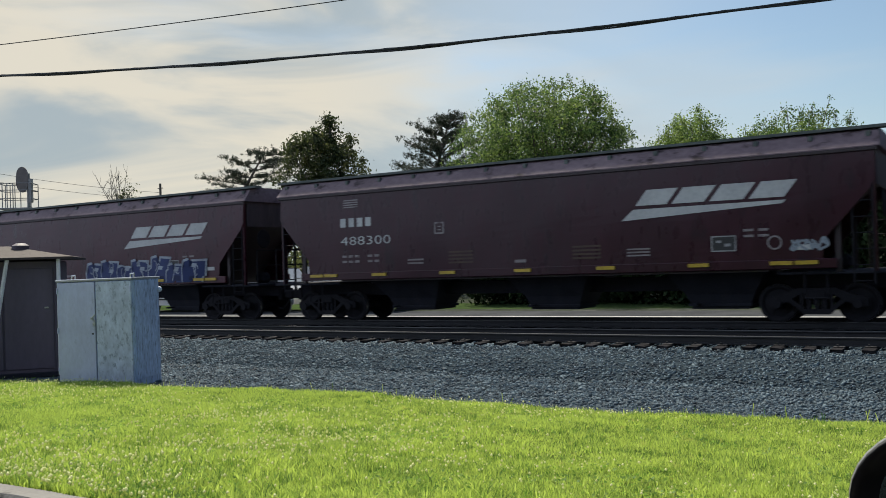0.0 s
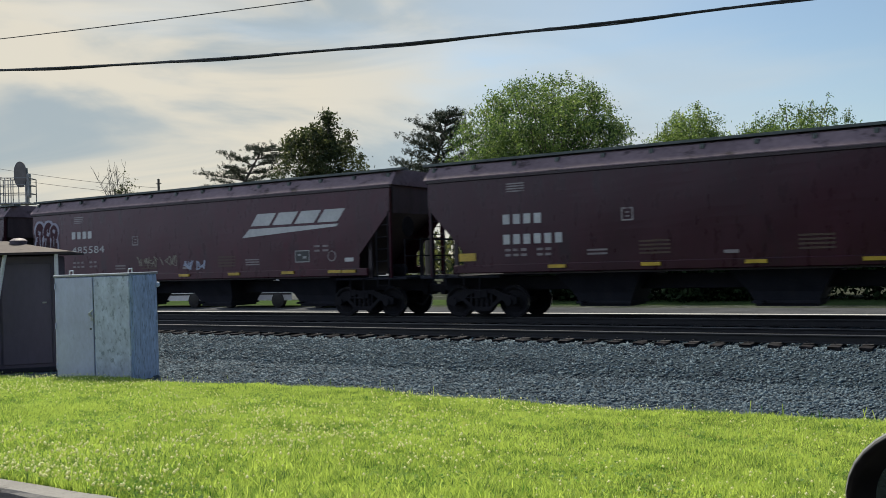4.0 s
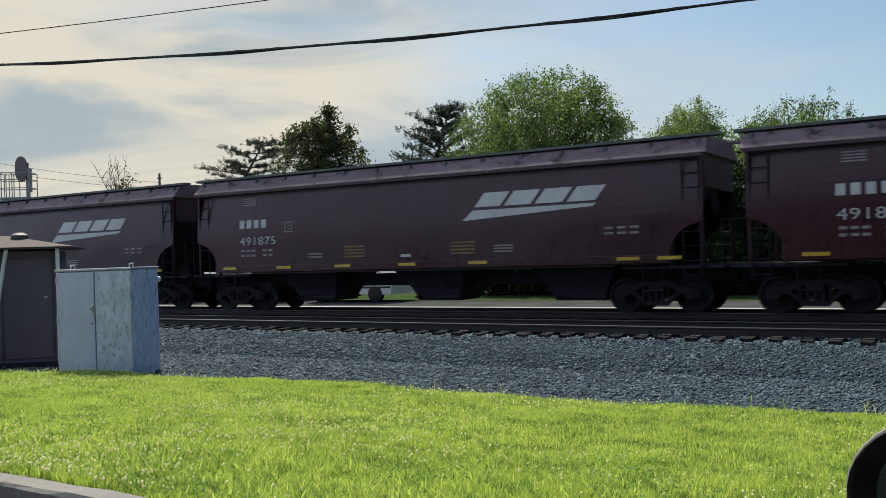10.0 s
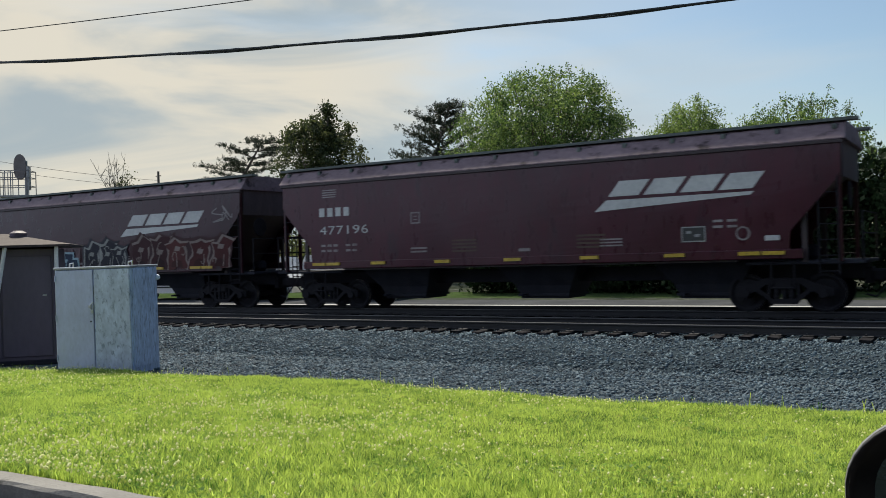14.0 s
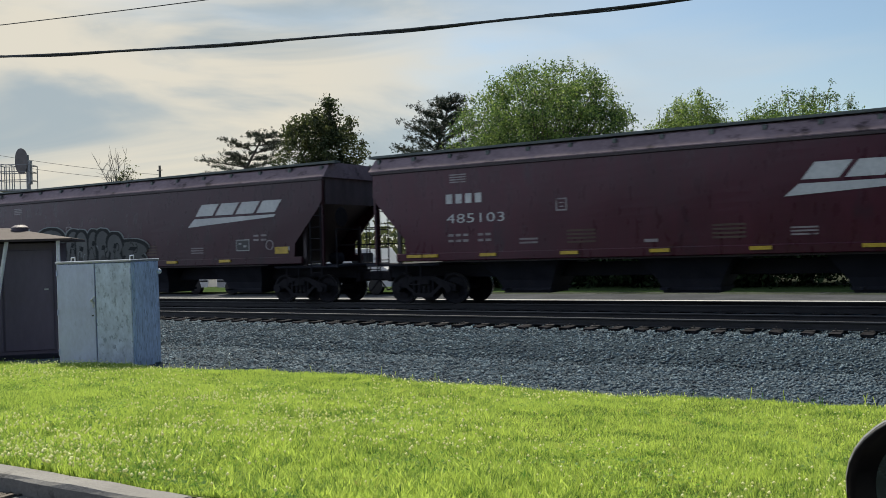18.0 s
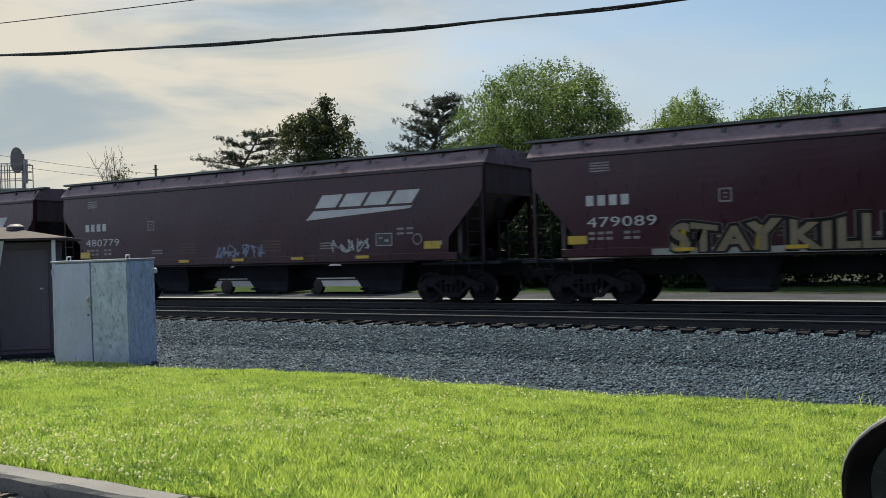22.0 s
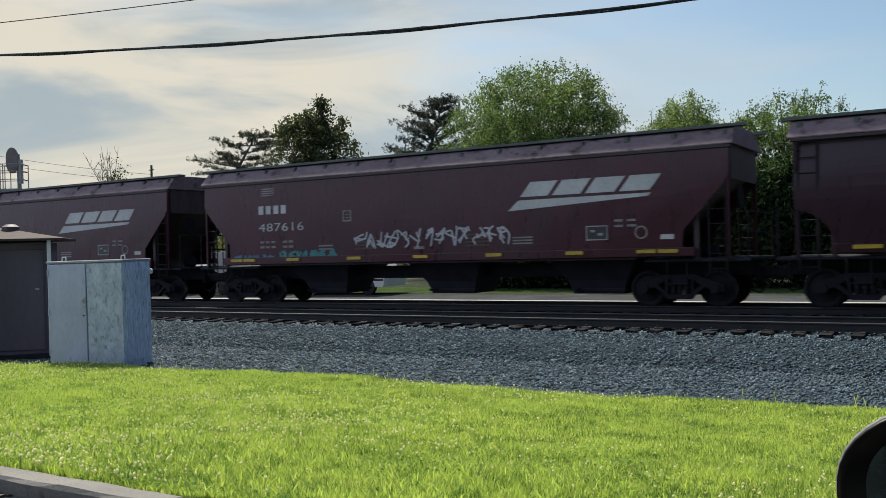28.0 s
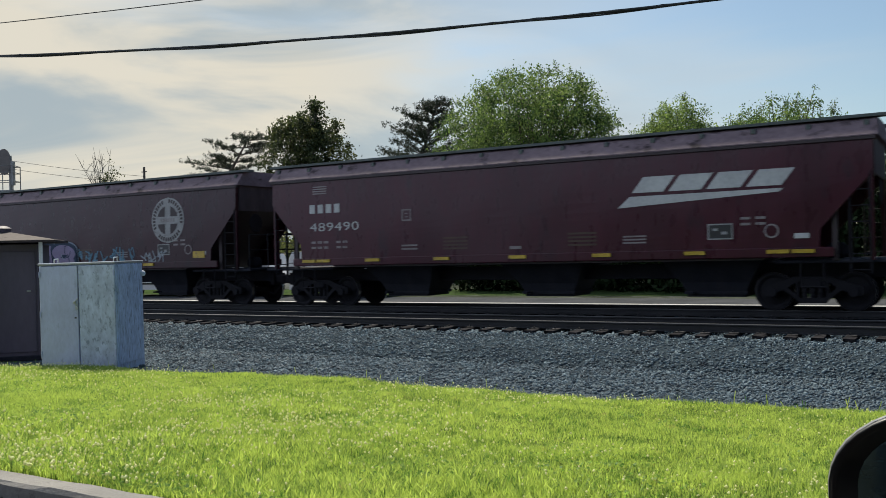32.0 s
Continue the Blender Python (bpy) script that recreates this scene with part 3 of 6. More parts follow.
# taller dark tufts and weeds along the kerb and in patches
c = 11000
y = 4.16 + 7.6 * rng.random(c) ** 1.5
x = in_view(y, c)
keep = (np.sin(x * 1.1 + 2) * np.sin(y * 1.7) + 0.6 * np.sin(x * 2.9 + y * 2.2) + 0.5 * rng.standard_normal(c) > 0.6) | ((y < 4.3) & (rng.random(c) < 0.3))
x, y = x[keep & (x < 8)], y[keep & (x < 8)]
c = len(x)
vv, ff = [], []
for k in range(3):
    a, s = rng.uniform(0, 2 * np.pi, c), 0.0055 + 0.0075 * rng.random(c)
    zz = lawn_z(x, y) + 0.02 + 0.04 * rng.random(c)
    ca, sa = np.cos(a) * s, np.sin(a) * s
    ox, oy = 0.03 * rng.standard_normal(c), 0.03 * rng.standard_normal(c)
    q = np.stack([np.stack([x + ox + sx * ca - sy * sa, y + oy + sx * sa + sy * ca, zz + sy * s * 0.7], -1) for sx, sy in ((-1, -0.6), (0.9, -0.8), (1, 0.7), (-0.7, 0.9))], 1)
    ff.append(np.arange(c * 4).reshape(-1, 4) + len(vv) * c * 4)
    vv.append(q.reshape(-1, 3))
tagged(part("lawn_weeds", soup("lawn_weeds", np.concatenate(vv), np.concatenate(ff), M["weed"])), "dark green clover leaves and low weeds in the lawn", "weeds", kind="stuff")

# clover heads
c = 9500
y = 4.1 + 8.2 * rng.random(c) ** 1.3
x = in_view(y, c)
keep = (np.sin(x * 0.8 + 0.6) + np.sin(y * 1.4 + x * 0.5) + 0.9 * rng.standard_normal(c) > np.where(x < -5.0, -0.1, 0.2)) & (y < lawn_edge(x))
x, y = x[keep], y[keep]
c = len(x)
r = (0.0045 + 0.0105 * rng.random(c) ** 1.6) * np.where(x < -4.0, 1.3, 1.0)
z = lawn_z(x, y) + 0.066 + 0.03 * rng.random(c)
octa = np.array([(1, 0, 0), (0, 1, 0), (-1, 0, 0), (0, -1, 0), (0, 0, 1.0), (0, 0, -0.8)])
v = np.stack([x, y, z], -1)[:, None, :] + octa[None] * r[:, None, None]
f = np.array([(0, 1, 4), (1, 2, 4), (2, 3, 4), (3, 0, 4), (1, 0, 5), (2, 1, 5), (3, 2, 5), (0, 3, 5)])
tagged(part("clover_flowers", soup("clover_flowers", v.reshape(-1, 3), (np.arange(c)[:, None, None] * 6 + f[None]).reshape(-1, 3), M["clover"])), "small white clover flowers scattered in the lawn", "flowers", kind="stuff")


def stones(name, count, x0, x1, y0, y1, level, small, large, mat, label, crowd=1.0):
    """Loose broken stones, each an uneven six-sided block."""
    x, y = rng.uniform(x0, x1, count), y1 - (y1 - y0) * rng.random(count) ** crowd
    r = small + (large - small) * rng.random(count) ** 1.7
    cube = np.array([(-1, -1, -1), (1, -1, -1), (1, 1, -1), (-1, 1, -1), (-1, -1, 1), (1, -1, 1), (1, 1, 1), (-1, 1, 1)], float)
    v = cube[None] * rng.uniform(0.45, 1.0, (count, 8, 3)) * rng.uniform(0.45, 1.1, (count, 1, 3)) * np.array([1.15, 1.0, 0.7]) * r[:, None, None]
    a, b = rng.uniform(0, 2 * np.pi, count), rng.uniform(-0.9, 0.9, count)
    ca, sa, cb, sb = np.cos(a)[:, None], np.sin(a)[:, None], np.cos(b)[:, None], np.sin(b)[:, None]
    u = v[..., 0] * ca - v[..., 1] * sa
    w = v[..., 0] * sa + v[..., 1] * ca
    v = np.stack([u * cb - v[..., 2] * sb, w, u * sb + v[..., 2] * cb], -1)
    v += np.stack([x, y, level(y) + r * 0.25], -1)[:, None, :]
    f = np.array([(0, 3, 2, 1), (4, 5, 6, 7), (0, 1, 5, 4), (1, 2, 6, 5), (2, 3, 7, 6), (3, 0, 4, 7)])
    me = soup(name, v.reshape(-1, 3), (np.arange(count)[:, None, None] * 8 + f[None]).reshape(-1, 4), mat)
    return tagged(part(name, me), label, "gravel", kind="stuff")


shoulder = lambda y: np.interp(y, [12.4, 16.1, 17.5, 18.15, 18.6], [-0.62, -0.625, -0.37, -0.24, -0.22])
stones("ballast_stones", 72000, -36, 2, 13.2, 18.5, shoulder, 0.018, 0.042, M["stone"], "loose grey broken stones on the ballast shoulder", 1.75)
stones("track_stones", 9000, -44, 3, 18.6, 21.6, lambda y: y * 0 - 0.21, 0.022, 0.045, M["stone"], "grey ballast stones between the ties and rails")
stones("path_gravel", 70000, -32, 3, 12.3, 16.5, lambda y: np.interp(y, [12.45, 16.6], [-0.62, -0.63]), 0.006, 0.024, M["stone"], "fine grey gravel on the track-side path")

stones("gutter_dirt", 2600, -9.5, -4.3, 3.35, 3.86, lambda y: y * 0, 0.004, 0.017, M["bark"], "crumbled dirt and grit along the gutter", 0.55)

# ---- railway ----
RAIL = [(-0.07, 0.0), (0.07, 0.0), (0.07, 0.012), (0.012, 0.03), (0.010, 0.125), (0.036, 0.137), (0.036, 0.160), (0.028, 0.172), (-0.028, 0.172), (-0.036, 0.160), (-0.036, 0.137), (-0.010, 0.125), (-0.012, 0.03), (-0.07, 0.012)]


def rail(parent, y, x0, x1):
    bm = bmesh.new()
    a = [bm.verts.new((x0, y + p, q - 0.15)) for p, q in RAIL]
    b = [bm.verts.new((x1, y + p, q - 0.15)) for p, q in RAIL]
    n = len(RAIL)
    for i in range(n):
        f = bm.faces.new((a[i], a[(i + 1) % n], b[(i + 1) % n], b[i]))
        f.material_index = 1 if i in (6, 7, 8) else 0
    bm.faces.new(a[::-1])
    bm.faces.new(b)
    ob = part("rail", bm, None, parent)
    ob.data.materials.append(M["rail_side"])
    ob.data.materials.append(M["rail_top"])
    return ob


tie_meshes = []
for k in range(5):
    bm = blk(-0.115, 0.115, -1.3, 1.3, -0.36, -0.152, bevel=0.014)
    for v in bm.verts:
        v.co += Vector((random.uniform(-0.012, 0.012), random.uniform(-0.05, 0.05) * (abs(v.co.y) > 1), random.uniform(-0.012, 0.004)))
    me = bpy.data.meshes.new("tie")
    bm.to_mesh(me)
    bm.free()
    me.materials.append(M["tie"])
    tie_meshes.append(me)
bm = blk(-0.10, 0.10, -0.18, 0.18, -0.152, -0.138, bevel=0.004)
box(bm, -0.05, -0.02, -0.13, -0.09, -0.14, -0.10)
box(bm, 0.02, 0.05, 0.09, 0.13, -0.14, -0.10)
plate_mesh = bpy.data.meshes.new("tie_plate")
bm.to_mesh(plate_mesh)
bm.free()
plate_mesh.materials.append(M["rail_side"])


def track(y, label, x0, x1):
    """Two rails on wooden ties; the ties along the stretch in view are parts, the rest one joined piece."""
    top = thing("railway_track", label, "track", pose(0, y, 0), group="railway tracks", kind="structure")
    for s in (-0.7525, 0.7525):
        rail(top, s, -260, 160)
    rest = bmesh.new()
    k = 0
    for i in range(int(420 / 0.55)):
        x = -260 + i * 0.55
        if x0 < x < x1:
            slip = random.uniform(-0.035, 0.035)
            t = part("tie", tie_meshes[i % 5], None, top, at=pose(x + slip, random.uniform(-0.05, 0.05), random.uniform(-0.012, 0.006), 0, 0, random.uniform(-0.8, 0.8)))
            for s in (-0.7525, 0.7525):
                part("tie_plate", plate_mesh, None, t, at=pose(0, s, 0.0))
        else:
            box(rest, x - 0.115, x + 0.115, -1.3, 1.3, -0.36, -0.155)
    tagged(part("far_ties", rest, M["tie"], top), kind="stuff")
    return top


track(NEAR, "empty railway track with polished rails on dark wooden ties", -46, 6)
track(FAR, "railway track under the train, dark wooden ties in ballast", -20, 6)
# ---- the freight train ----
WHEEL = 0.457


def cut(z, style):
    """How far the side sheet stands back from the roof's end at a height."""
    if style == "slant":
        return float(np.interp(z, [1.5, 1.95, 3.08, 3.25], [1.27, 1.24, 0.22, 0.12]))
    k = min(max((z - 1.50) / 0.80, 0.0), 1.0)
    return 0.12 + 0.85 * math.sqrt(1 - k * k)


def bulge(z, style):
    return 1.60 - (0.20 if style == "arc" else 0.05) * max(0.0, (z - 2.3) / 1.7) ** 2


def loft(bm, rows, cols, close=False):
    grid = [[bm.verts.new(p) for p in row] for row in rows]
    for a, b in zip(grid, grid[1:]):
        for i in range(cols - 1):
            bm.faces.new((a[i], a[i + 1], b[i + 1], b[i]))
    return grid


def side_sheet(length, style, sign):
    """The bowed, welded side of a hopper, cut back at both lower ends."""
    bm = bmesh.new()
    zs = [1.50, 1.62, 1.76, 1.95, 2.05, 2.2, 2.35, 2.55, 2.8, 3.08, 3.25, 3.45, 3.7, 3.97]
    us = np.linspace(0, 1, 15)
    out, inn = [], []
    for z in zs:
        c, y = cut(z, style), bulge(z, style)
        ripple = [0.004 * math.sin(u * 41 + z * 3) for u in us]
        out.append([(c + (length - 2 * c) * u, sign * (y + r), z) for u, r in zip(us, ripple)])
        inn.append([(c + (length - 2 * c) * u, sign * (y - 0.05), z) for u in us])
    g, h = loft(bm, out, 15), loft(bm, inn, 15)
    for a, b, flip in ((g[0], h[0], 0), (g[-1], h[-1], 1)):
        for i in range(14):
            bm.faces.new((a[i], a[i + 1], b[i + 1], b[i]))
    for i in (0, 14):
        for j in range(len(zs) - 1):
            bm.faces.new((g[j][i], g[j + 1][i], h[j + 1][i], h[j][i]))
    bmesh.ops.recalc_face_normals(bm, faces=bm.faces[:])
    return bm


def hopper(length):
    """The hopper itself, with its sloping ends, inside the side sheets."""
    bm = bmesh.new()
    prof = [(1.52, 1.25, 2.5), (1.53, 1.9, 1.9), (1.53, 2.7, 1.12), (1.50, 3.3, 0.30), (1.42, 4.0, 0.16)]
    rows = [[(e, s * y, z), (length - e, s * y, z)] for s, pr in ((-1, prof), (1, prof[::-1])) for y, z, e in pr]
    grid = [[bm.verts.new(p) for p in r] for r in rows]
    k = len(grid)
    for i in range(k):
        a, b = grid[i], grid[(i + 1) % k]
        bm.faces.new((a[0], a[1], b[1], b[0]))
    for i in range(4):
        for e in (0, 1):
            bm.faces.new((grid[i][e], grid[i + 1][e], grid[k - 2 - i][e], grid[k - 1 - i][e]))
    bmesh.ops.recalc_face_normals(bm, faces=bm.faces[:])
    return bm


def car_roof(length):
    """Sloping eaves and a shallow crown."""
    bm = bmesh.new()
    prof = [(-1.60, 3.985), (-1.60, 4.01), (-1.29, 4.37), (-1.18, 4.42), (-0.6, 4.47), (0.6, 4.47), (1.18, 4.42), (1.29, 4.37), (1.60, 4.01), (1.60, 3.985)]
    us = np.linspace(0, length, 13)
    rows = [[(u + (0.05 * (z - 4.0) / 0.45 if i == 0 else -0.05 * (z - 4.0) / 0.45 if i == 12 else 0), y, z + 0.006 * math.sin(i * 2.2)) for i, u in enumerate(us)] for y, z in prof]
    g = loft(bm, rows, 13)
    for i in (0, 12):
        bm.faces.new([r[i] for r in g])
    bm.faces.new([v for v in g[0]] + [v for v in g[-1]][::-1])
    bmesh.ops.recalc_face_normals(bm, faces=bm.faces[:])
    return bm


def walkway(length, sign):
    """Grating walkway along the roof's edge with its brackets down the eave."""
    bm = blk(-0.18, length + 0.24, sign * 1.18 - 0.15, sign * 1.18 + 0.15, 4.43, 4.50)
    count = int(length / 1.25)
    for i in range(count + 1):
        u = 0.25 + (length - 0.5) * i / count
        box(bm, u - 0.05, u + 0.05, sign * 1.36 - 0.06, sign * 1.36 + 0.06, 4.24, 4.36)
    return bm


def bay(style):
    """A discharge hopper that narrows to its gate."""
    bm = bmesh.new()
    ring = [(-1.35, 1.3, 1.45), (-0.85, 0.72, 0.70), (-0.72, 0.62, 0.42), (-0.72, 0.62, 0.33)]
    rows = [[bm.verts.new((sx * abs(a), sy * b, z)) for sx, sy in ((-1, -1), (1, -1), (1, 1), (-1, 1))] for a, b, z in ring]
    for p, q in zip(rows, rows[1:]):
        for i in range(4):
            bm.faces.new((p[i], p[(i + 1) % 4], q[(i + 1) % 4], q[i]))
    bm.faces.new(rows[-1])
    box(bm, -0.78, 0.78, -0.70, 0.70, 0.40, 0.47)
    tube(bm, (-0.5, -1.05, 0.45), (-0.5, 1.05, 0.45), 0.03, sides=6)
    bmesh.ops.recalc_face_normals(bm, faces=bm.faces[:])
    return bm


def truck_frame():
    """Cast side frames with their spring windows, and the bolster between."""
    bm = bmesh.new()
    for s in (-1, 1):
        y0, y1 = s * 0.94, s * 1.10
        prism(bm, [(-1.12, 0.40), (-1.12, 0.58), (-0.70, 0.70), (-0.42, 0.82), (0.42, 0.82), (0.70, 0.70), (1.12, 0.58), (1.12, 0.40), (0.98, 0.36), (0.60, 0.52), (0.34, 0.70), (-0.34, 0.70), (-0.60, 0.52), (-0.98, 0.36)], min(y0, y1), max(y0, y1))
        prism(bm, [(-0.66, 0.52), (-0.38, 0.30), (-0.30, 0.20), (0.30, 0.20), (0.38, 0.30), (0.66, 0.52), (0.54, 0.56), (0.26, 0.32), (-0.26, 0.32), (-0.54, 0.56)], min(y0, y1), max(y0, y1))
        for x in (-0.36, 0.30):
            box(bm, x, x + 0.06, min(y0, y1), max(y0, y1), 0.30, 0.72)
        for x in (-0.17, 0.0, 0.17):
            lathe_at = bmesh.new()
            lathe(lathe_at, [(0.06, 0.0), (0.07, 0.05), (0.06, 0.1), (0.07, 0.15), (0.06, 0.2), (0.07, 0.25), (0.06, 0.28)], 10, "z")
            me = bpy.data.meshes.new("spring")
            lathe_at.transform(Matrix.Translation((x, s * 1.02, 0.32)))
            lathe_at.to_mesh(me)
            lathe_at.free()
            bm.from_mesh(me)
            bpy.data.meshes.remove(me)
        for x in (-0.89, 0.89):
            tube(bm, (x, s * 0.9, WHEEL), (x, s * 1.17, WHEEL), 0.11, sides=12)
            box(bm, x - 0.14, x + 0.14, min(s * 0.93, s * 1.11), max(s * 0.93, s * 1.11), 0.5, 0.62)
    box(bm, -0.22, 0.22, -1.12, 1.12, 0.56, 0.80, bevel=0.03)
    box(bm, -0.7, -0.6, -0.9, 0.9, 0.42, 0.54)
    box(bm, 0.6, 0.7, -0.9, 0.9, 0.42, 0.54)
    return bm


def wheelset():
    bm = bmesh.new()
    for s in (-1, 1):
        lathe(bm, [(0.10, s * 0.60), (0.13, s * 0.66), (0.32, s * 0.70), (0.37, s * 0.675), (0.485, s * 0.675), (0.488, s * 0.695), (0.460, s * 0.715), (WHEEL, s * 0.80), (0.40, s * 0.81), (0.33, s * 0.755), (0.14, s * 0.79), (0.12, s * 0.84)], 28)
        for i in range(5):
            a = i * 2 * math.pi / 5
            box(bm, -0.028, 0.028, s * 0.775 - 0.012, s * 0.775 + 0.012, 0.2, 0.27, m=Matrix.Rotation(a, 4, "Y"))
    tube(bm, (0, -1.0, 0), (0, 1.0, 0), 0.085, sides=12)
    me = bpy.data.meshes.new("wheelset")
    bm.to_mesh(me)
    bm.free()
    me.materials.append(M["wheel"])
    me.materials.append(M["tread"])
    for p in me.polygons:
        c = p.center
        if abs(math.hypot(c.x, c.z) - WHEEL) < 0.012 and 0.70 < abs(c.y) < 0.81:
            p.material_index = 1
    return me


def ladder(x, y, z0, z1, wide=0.42):
    bm = bmesh.new()
    for dx in (0, wide):
        tube(bm, (x + dx, y, z0), (x + dx, y, z1), 0.022, sides=6)
    k = int((z1 - z0) / 0.36)
    for i in range(k + 1):
        z = z0 + 0.08 + i * 0.36
        if z < z1:
            tube(bm, (x, y, z), (x + wide, y, z), 0.014, sides=5)
    return bm


def coupler(sign):
    bm = blk(-0.45, 0.25, -0.11, 0.11, 0.72, 0.98, bevel=0.03)
    box(bm, -0.80, -0.42, -0.17, 0.14, 0.70, 1.0, bevel=0.05)
    box(bm, -0.05, 0.12, -0.30, 0.30, 0.66, 1.05, bevel=0.02)
    tube(bm, (-0.3, -0.35, 0.75), (-0.62, -0.42, 0.36), 0.025, sides=6)
    tube(bm, (-0.62, -0.42, 0.36), (-0.85, -0.38, 0.42), 0.025, sides=6)
    if sign > 0:
        bm.transform(Matrix.Rotation(math.pi, 4, "Z"))
    return bm


WHEELS_A, WHEELS_B, CARS = [], [], []


def hopper_car(length, style, paint):
    """One covered hopper with all that its sort has in common; its roof runs from x = 0 to its length, rail tops lie at z = 0.02."""
    car = thing("hopper_car", "", "freight car", group="hopper cars of the train")
    for s in (-1, 1):
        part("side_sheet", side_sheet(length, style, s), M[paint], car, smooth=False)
    # the hopper and its ends take the dark chord colour
    part("hopper_body", hopper(length), M["chord"], car, "dark sloping hopper end")
    part("roof", car_roof(length), M["roof"], car, "roof with sloping eaves, dust and sky light in its pale colour")
    for s in (-1, 1):
        part("top_chord", blk(0.06, length - 0.06, s * 1.545 - 0.06, s * 1.545 + 0.06, 3.90, 3.983, bevel=0.012), M["chord"], car)
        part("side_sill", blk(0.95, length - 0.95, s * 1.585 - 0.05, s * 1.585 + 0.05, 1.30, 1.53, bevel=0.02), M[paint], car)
        part("walkway", walkway(length, s), M["board"], car, "grey steel grating walkway")
    for i in range(4):
        u0 = 0.9 + i * (length - 1.8) / 4
        part("hatch_cover", blk(u0 + 0.06, u0 + (length - 1.8) / 4 - 0.06, -0.40, 0.40, 4.46, 4.56, bevel=0.04), M["roof"], car)
    mid = length / 2
    for u in (mid - 4.25, mid + 0.40, mid + 4.95):
        part("discharge_hopper", bay(style), M["under"], car, "dark discharge hopper with gate", at=pose(u, 0, 0))
    part("centre_sill", blk(-0.25, length + 0.25, -0.28, 0.28, 0.78, 1.16, bevel=0.02), M["under"], car)
    for e, s in ((0.0, -1), (length, 1)):
        lo, hi = sorted((e + s * 0.32, e - s * 2.3))
        part("end_platform", blk(lo, hi, -1.42, 1.42, 1.16, 1.24, bevel=0.015), M["under"], car)
        lo, hi = sorted((e - s * 0.10, e - s * 0.15))
        part("end_plate", blk(lo, hi, -1.40, 1.40, 3.15, 4.02, bevel=0.01), M["end_dust"], car, "dust-streaked upper end plate")
        part("coupler", coupler(s), M["cast"], car, at=pose(e + s * 0.28, 0, 0))
        for y in (-1, 1):
            a = blk(e - s * 0.18 - 0.05, e - s * 0.18 + 0.05, y * 1.5 - 0.05, y * 1.5 + 0.05, 1.22, 3.98)
            part("corner_post", a, M[paint], car)
            part("slope_brace", blk(e - s * 0.95 - 0.06, e - s * 0.95 + 0.06, y * 1.42 - 0.04, y * 1.42 + 0.04, 1.22, 2.5), M["chord"], car)
            part("ladder", ladder(min(e - s * 0.22, e - s * 0.62), y * 1.57, 0.92, 3.2 if style == "slant" else 3.9), M["cast"], car)
            bm = bmesh.new()
            tube(bm, (e - s * 1.2, y * 1.5, 1.22), (e - s * 1.2, y * 1.5, 0.6), 0.02, sides=6)
            tube(bm, (e - s * 1.7, y * 1.5, 1.22), (e - s * 1.7, y * 1.5, 0.6), 0.02, sides=6)
            tube(bm, (e - s * 1.2, y * 1.5, 0.62), (e - s * 1.7, y * 1.5, 0.62), 0.02, sides=6)
            part("stirrup_step", bm, M["cast"], car)
        bm = bmesh.new()
        for z in (1.85, 2.35):
            tube(bm, (e + s * 0.28, -1.4, z), (e + s * 0.28, 1.4, z), 0.02, sides=6)
        for y in (-1.4, 1.4):
            tube(bm, (e + s * 0.28, y, 1.2), (e + s * 0.28, y, 2.36), 0.022, sides=6)
        part("end_railing", bm, M["cast"], car)
        truck = part("truck", truck_frame(), M["cast"], car, "rust-dusted cast steel truck", at=pose(e - s * 1.52, 0, 0.02))
        for x, kept in ((-0.89, WHEELS_A), (0.89, WHEELS_B)):
            kept.append(part("wheelset", WHEELSET, None, truck, "dark steel wheelset with bright treads", at=pose(x, 0, WHEEL)))
    bm = bmesh.new()
    lathe(bm, [(0.30, -0.02), (0.32, 0.0), (0.30, 0.02)], 16)
    for i in range(3):
        box(bm, -0.3, 0.3, -0.012, 0.012, -0.015, 0.015, m=Matrix.Rotation(i * math.pi / 3, 4, "Y"))
    bm.transform(Matrix.Rotation(math.pi / 2, 4, "Z"))
    part("brake_wheel", bm, M["cast"], car, at=pose(length - 0.05, -0.7, 2.75))
    part("brake_cylinder", blk(length - 1.4, length - 0.9, 0.2, 0.6, 1.24, 1.62, bevel=0.1), M["under"], car)
    return car


WHEELSET = wheelset()


# ---- what is painted on the sides ----
def skin(z, style):
    """Where paint lies on the near side at a height: y of the sheet."""
    return -(bulge(z, style) + 0.010)


def sheet_shapes(polys, style, lift=0.0):
    """Flat painted shapes in x and z, wrapped on the near side."""
    bm = bmesh.new()
    for poly in polys:
        vs = [bm.verts.new((x, skin(z, style) - lift, z)) for x, z in poly]
        bm.faces.new(vs)
    bmesh.ops.triangulate(bm, faces=bm.faces[:])
    for f in bm.faces:
        f.normal_update()
        if f.normal.y > 0:
            f.normal_flip()
    return bm


def rect(x0, x1, z0, z1, slant=0.0):
    return [(x0, z0), (x1, z0), (x1 + slant, z1), (x0 + slant, z1)]


TEXT = {}


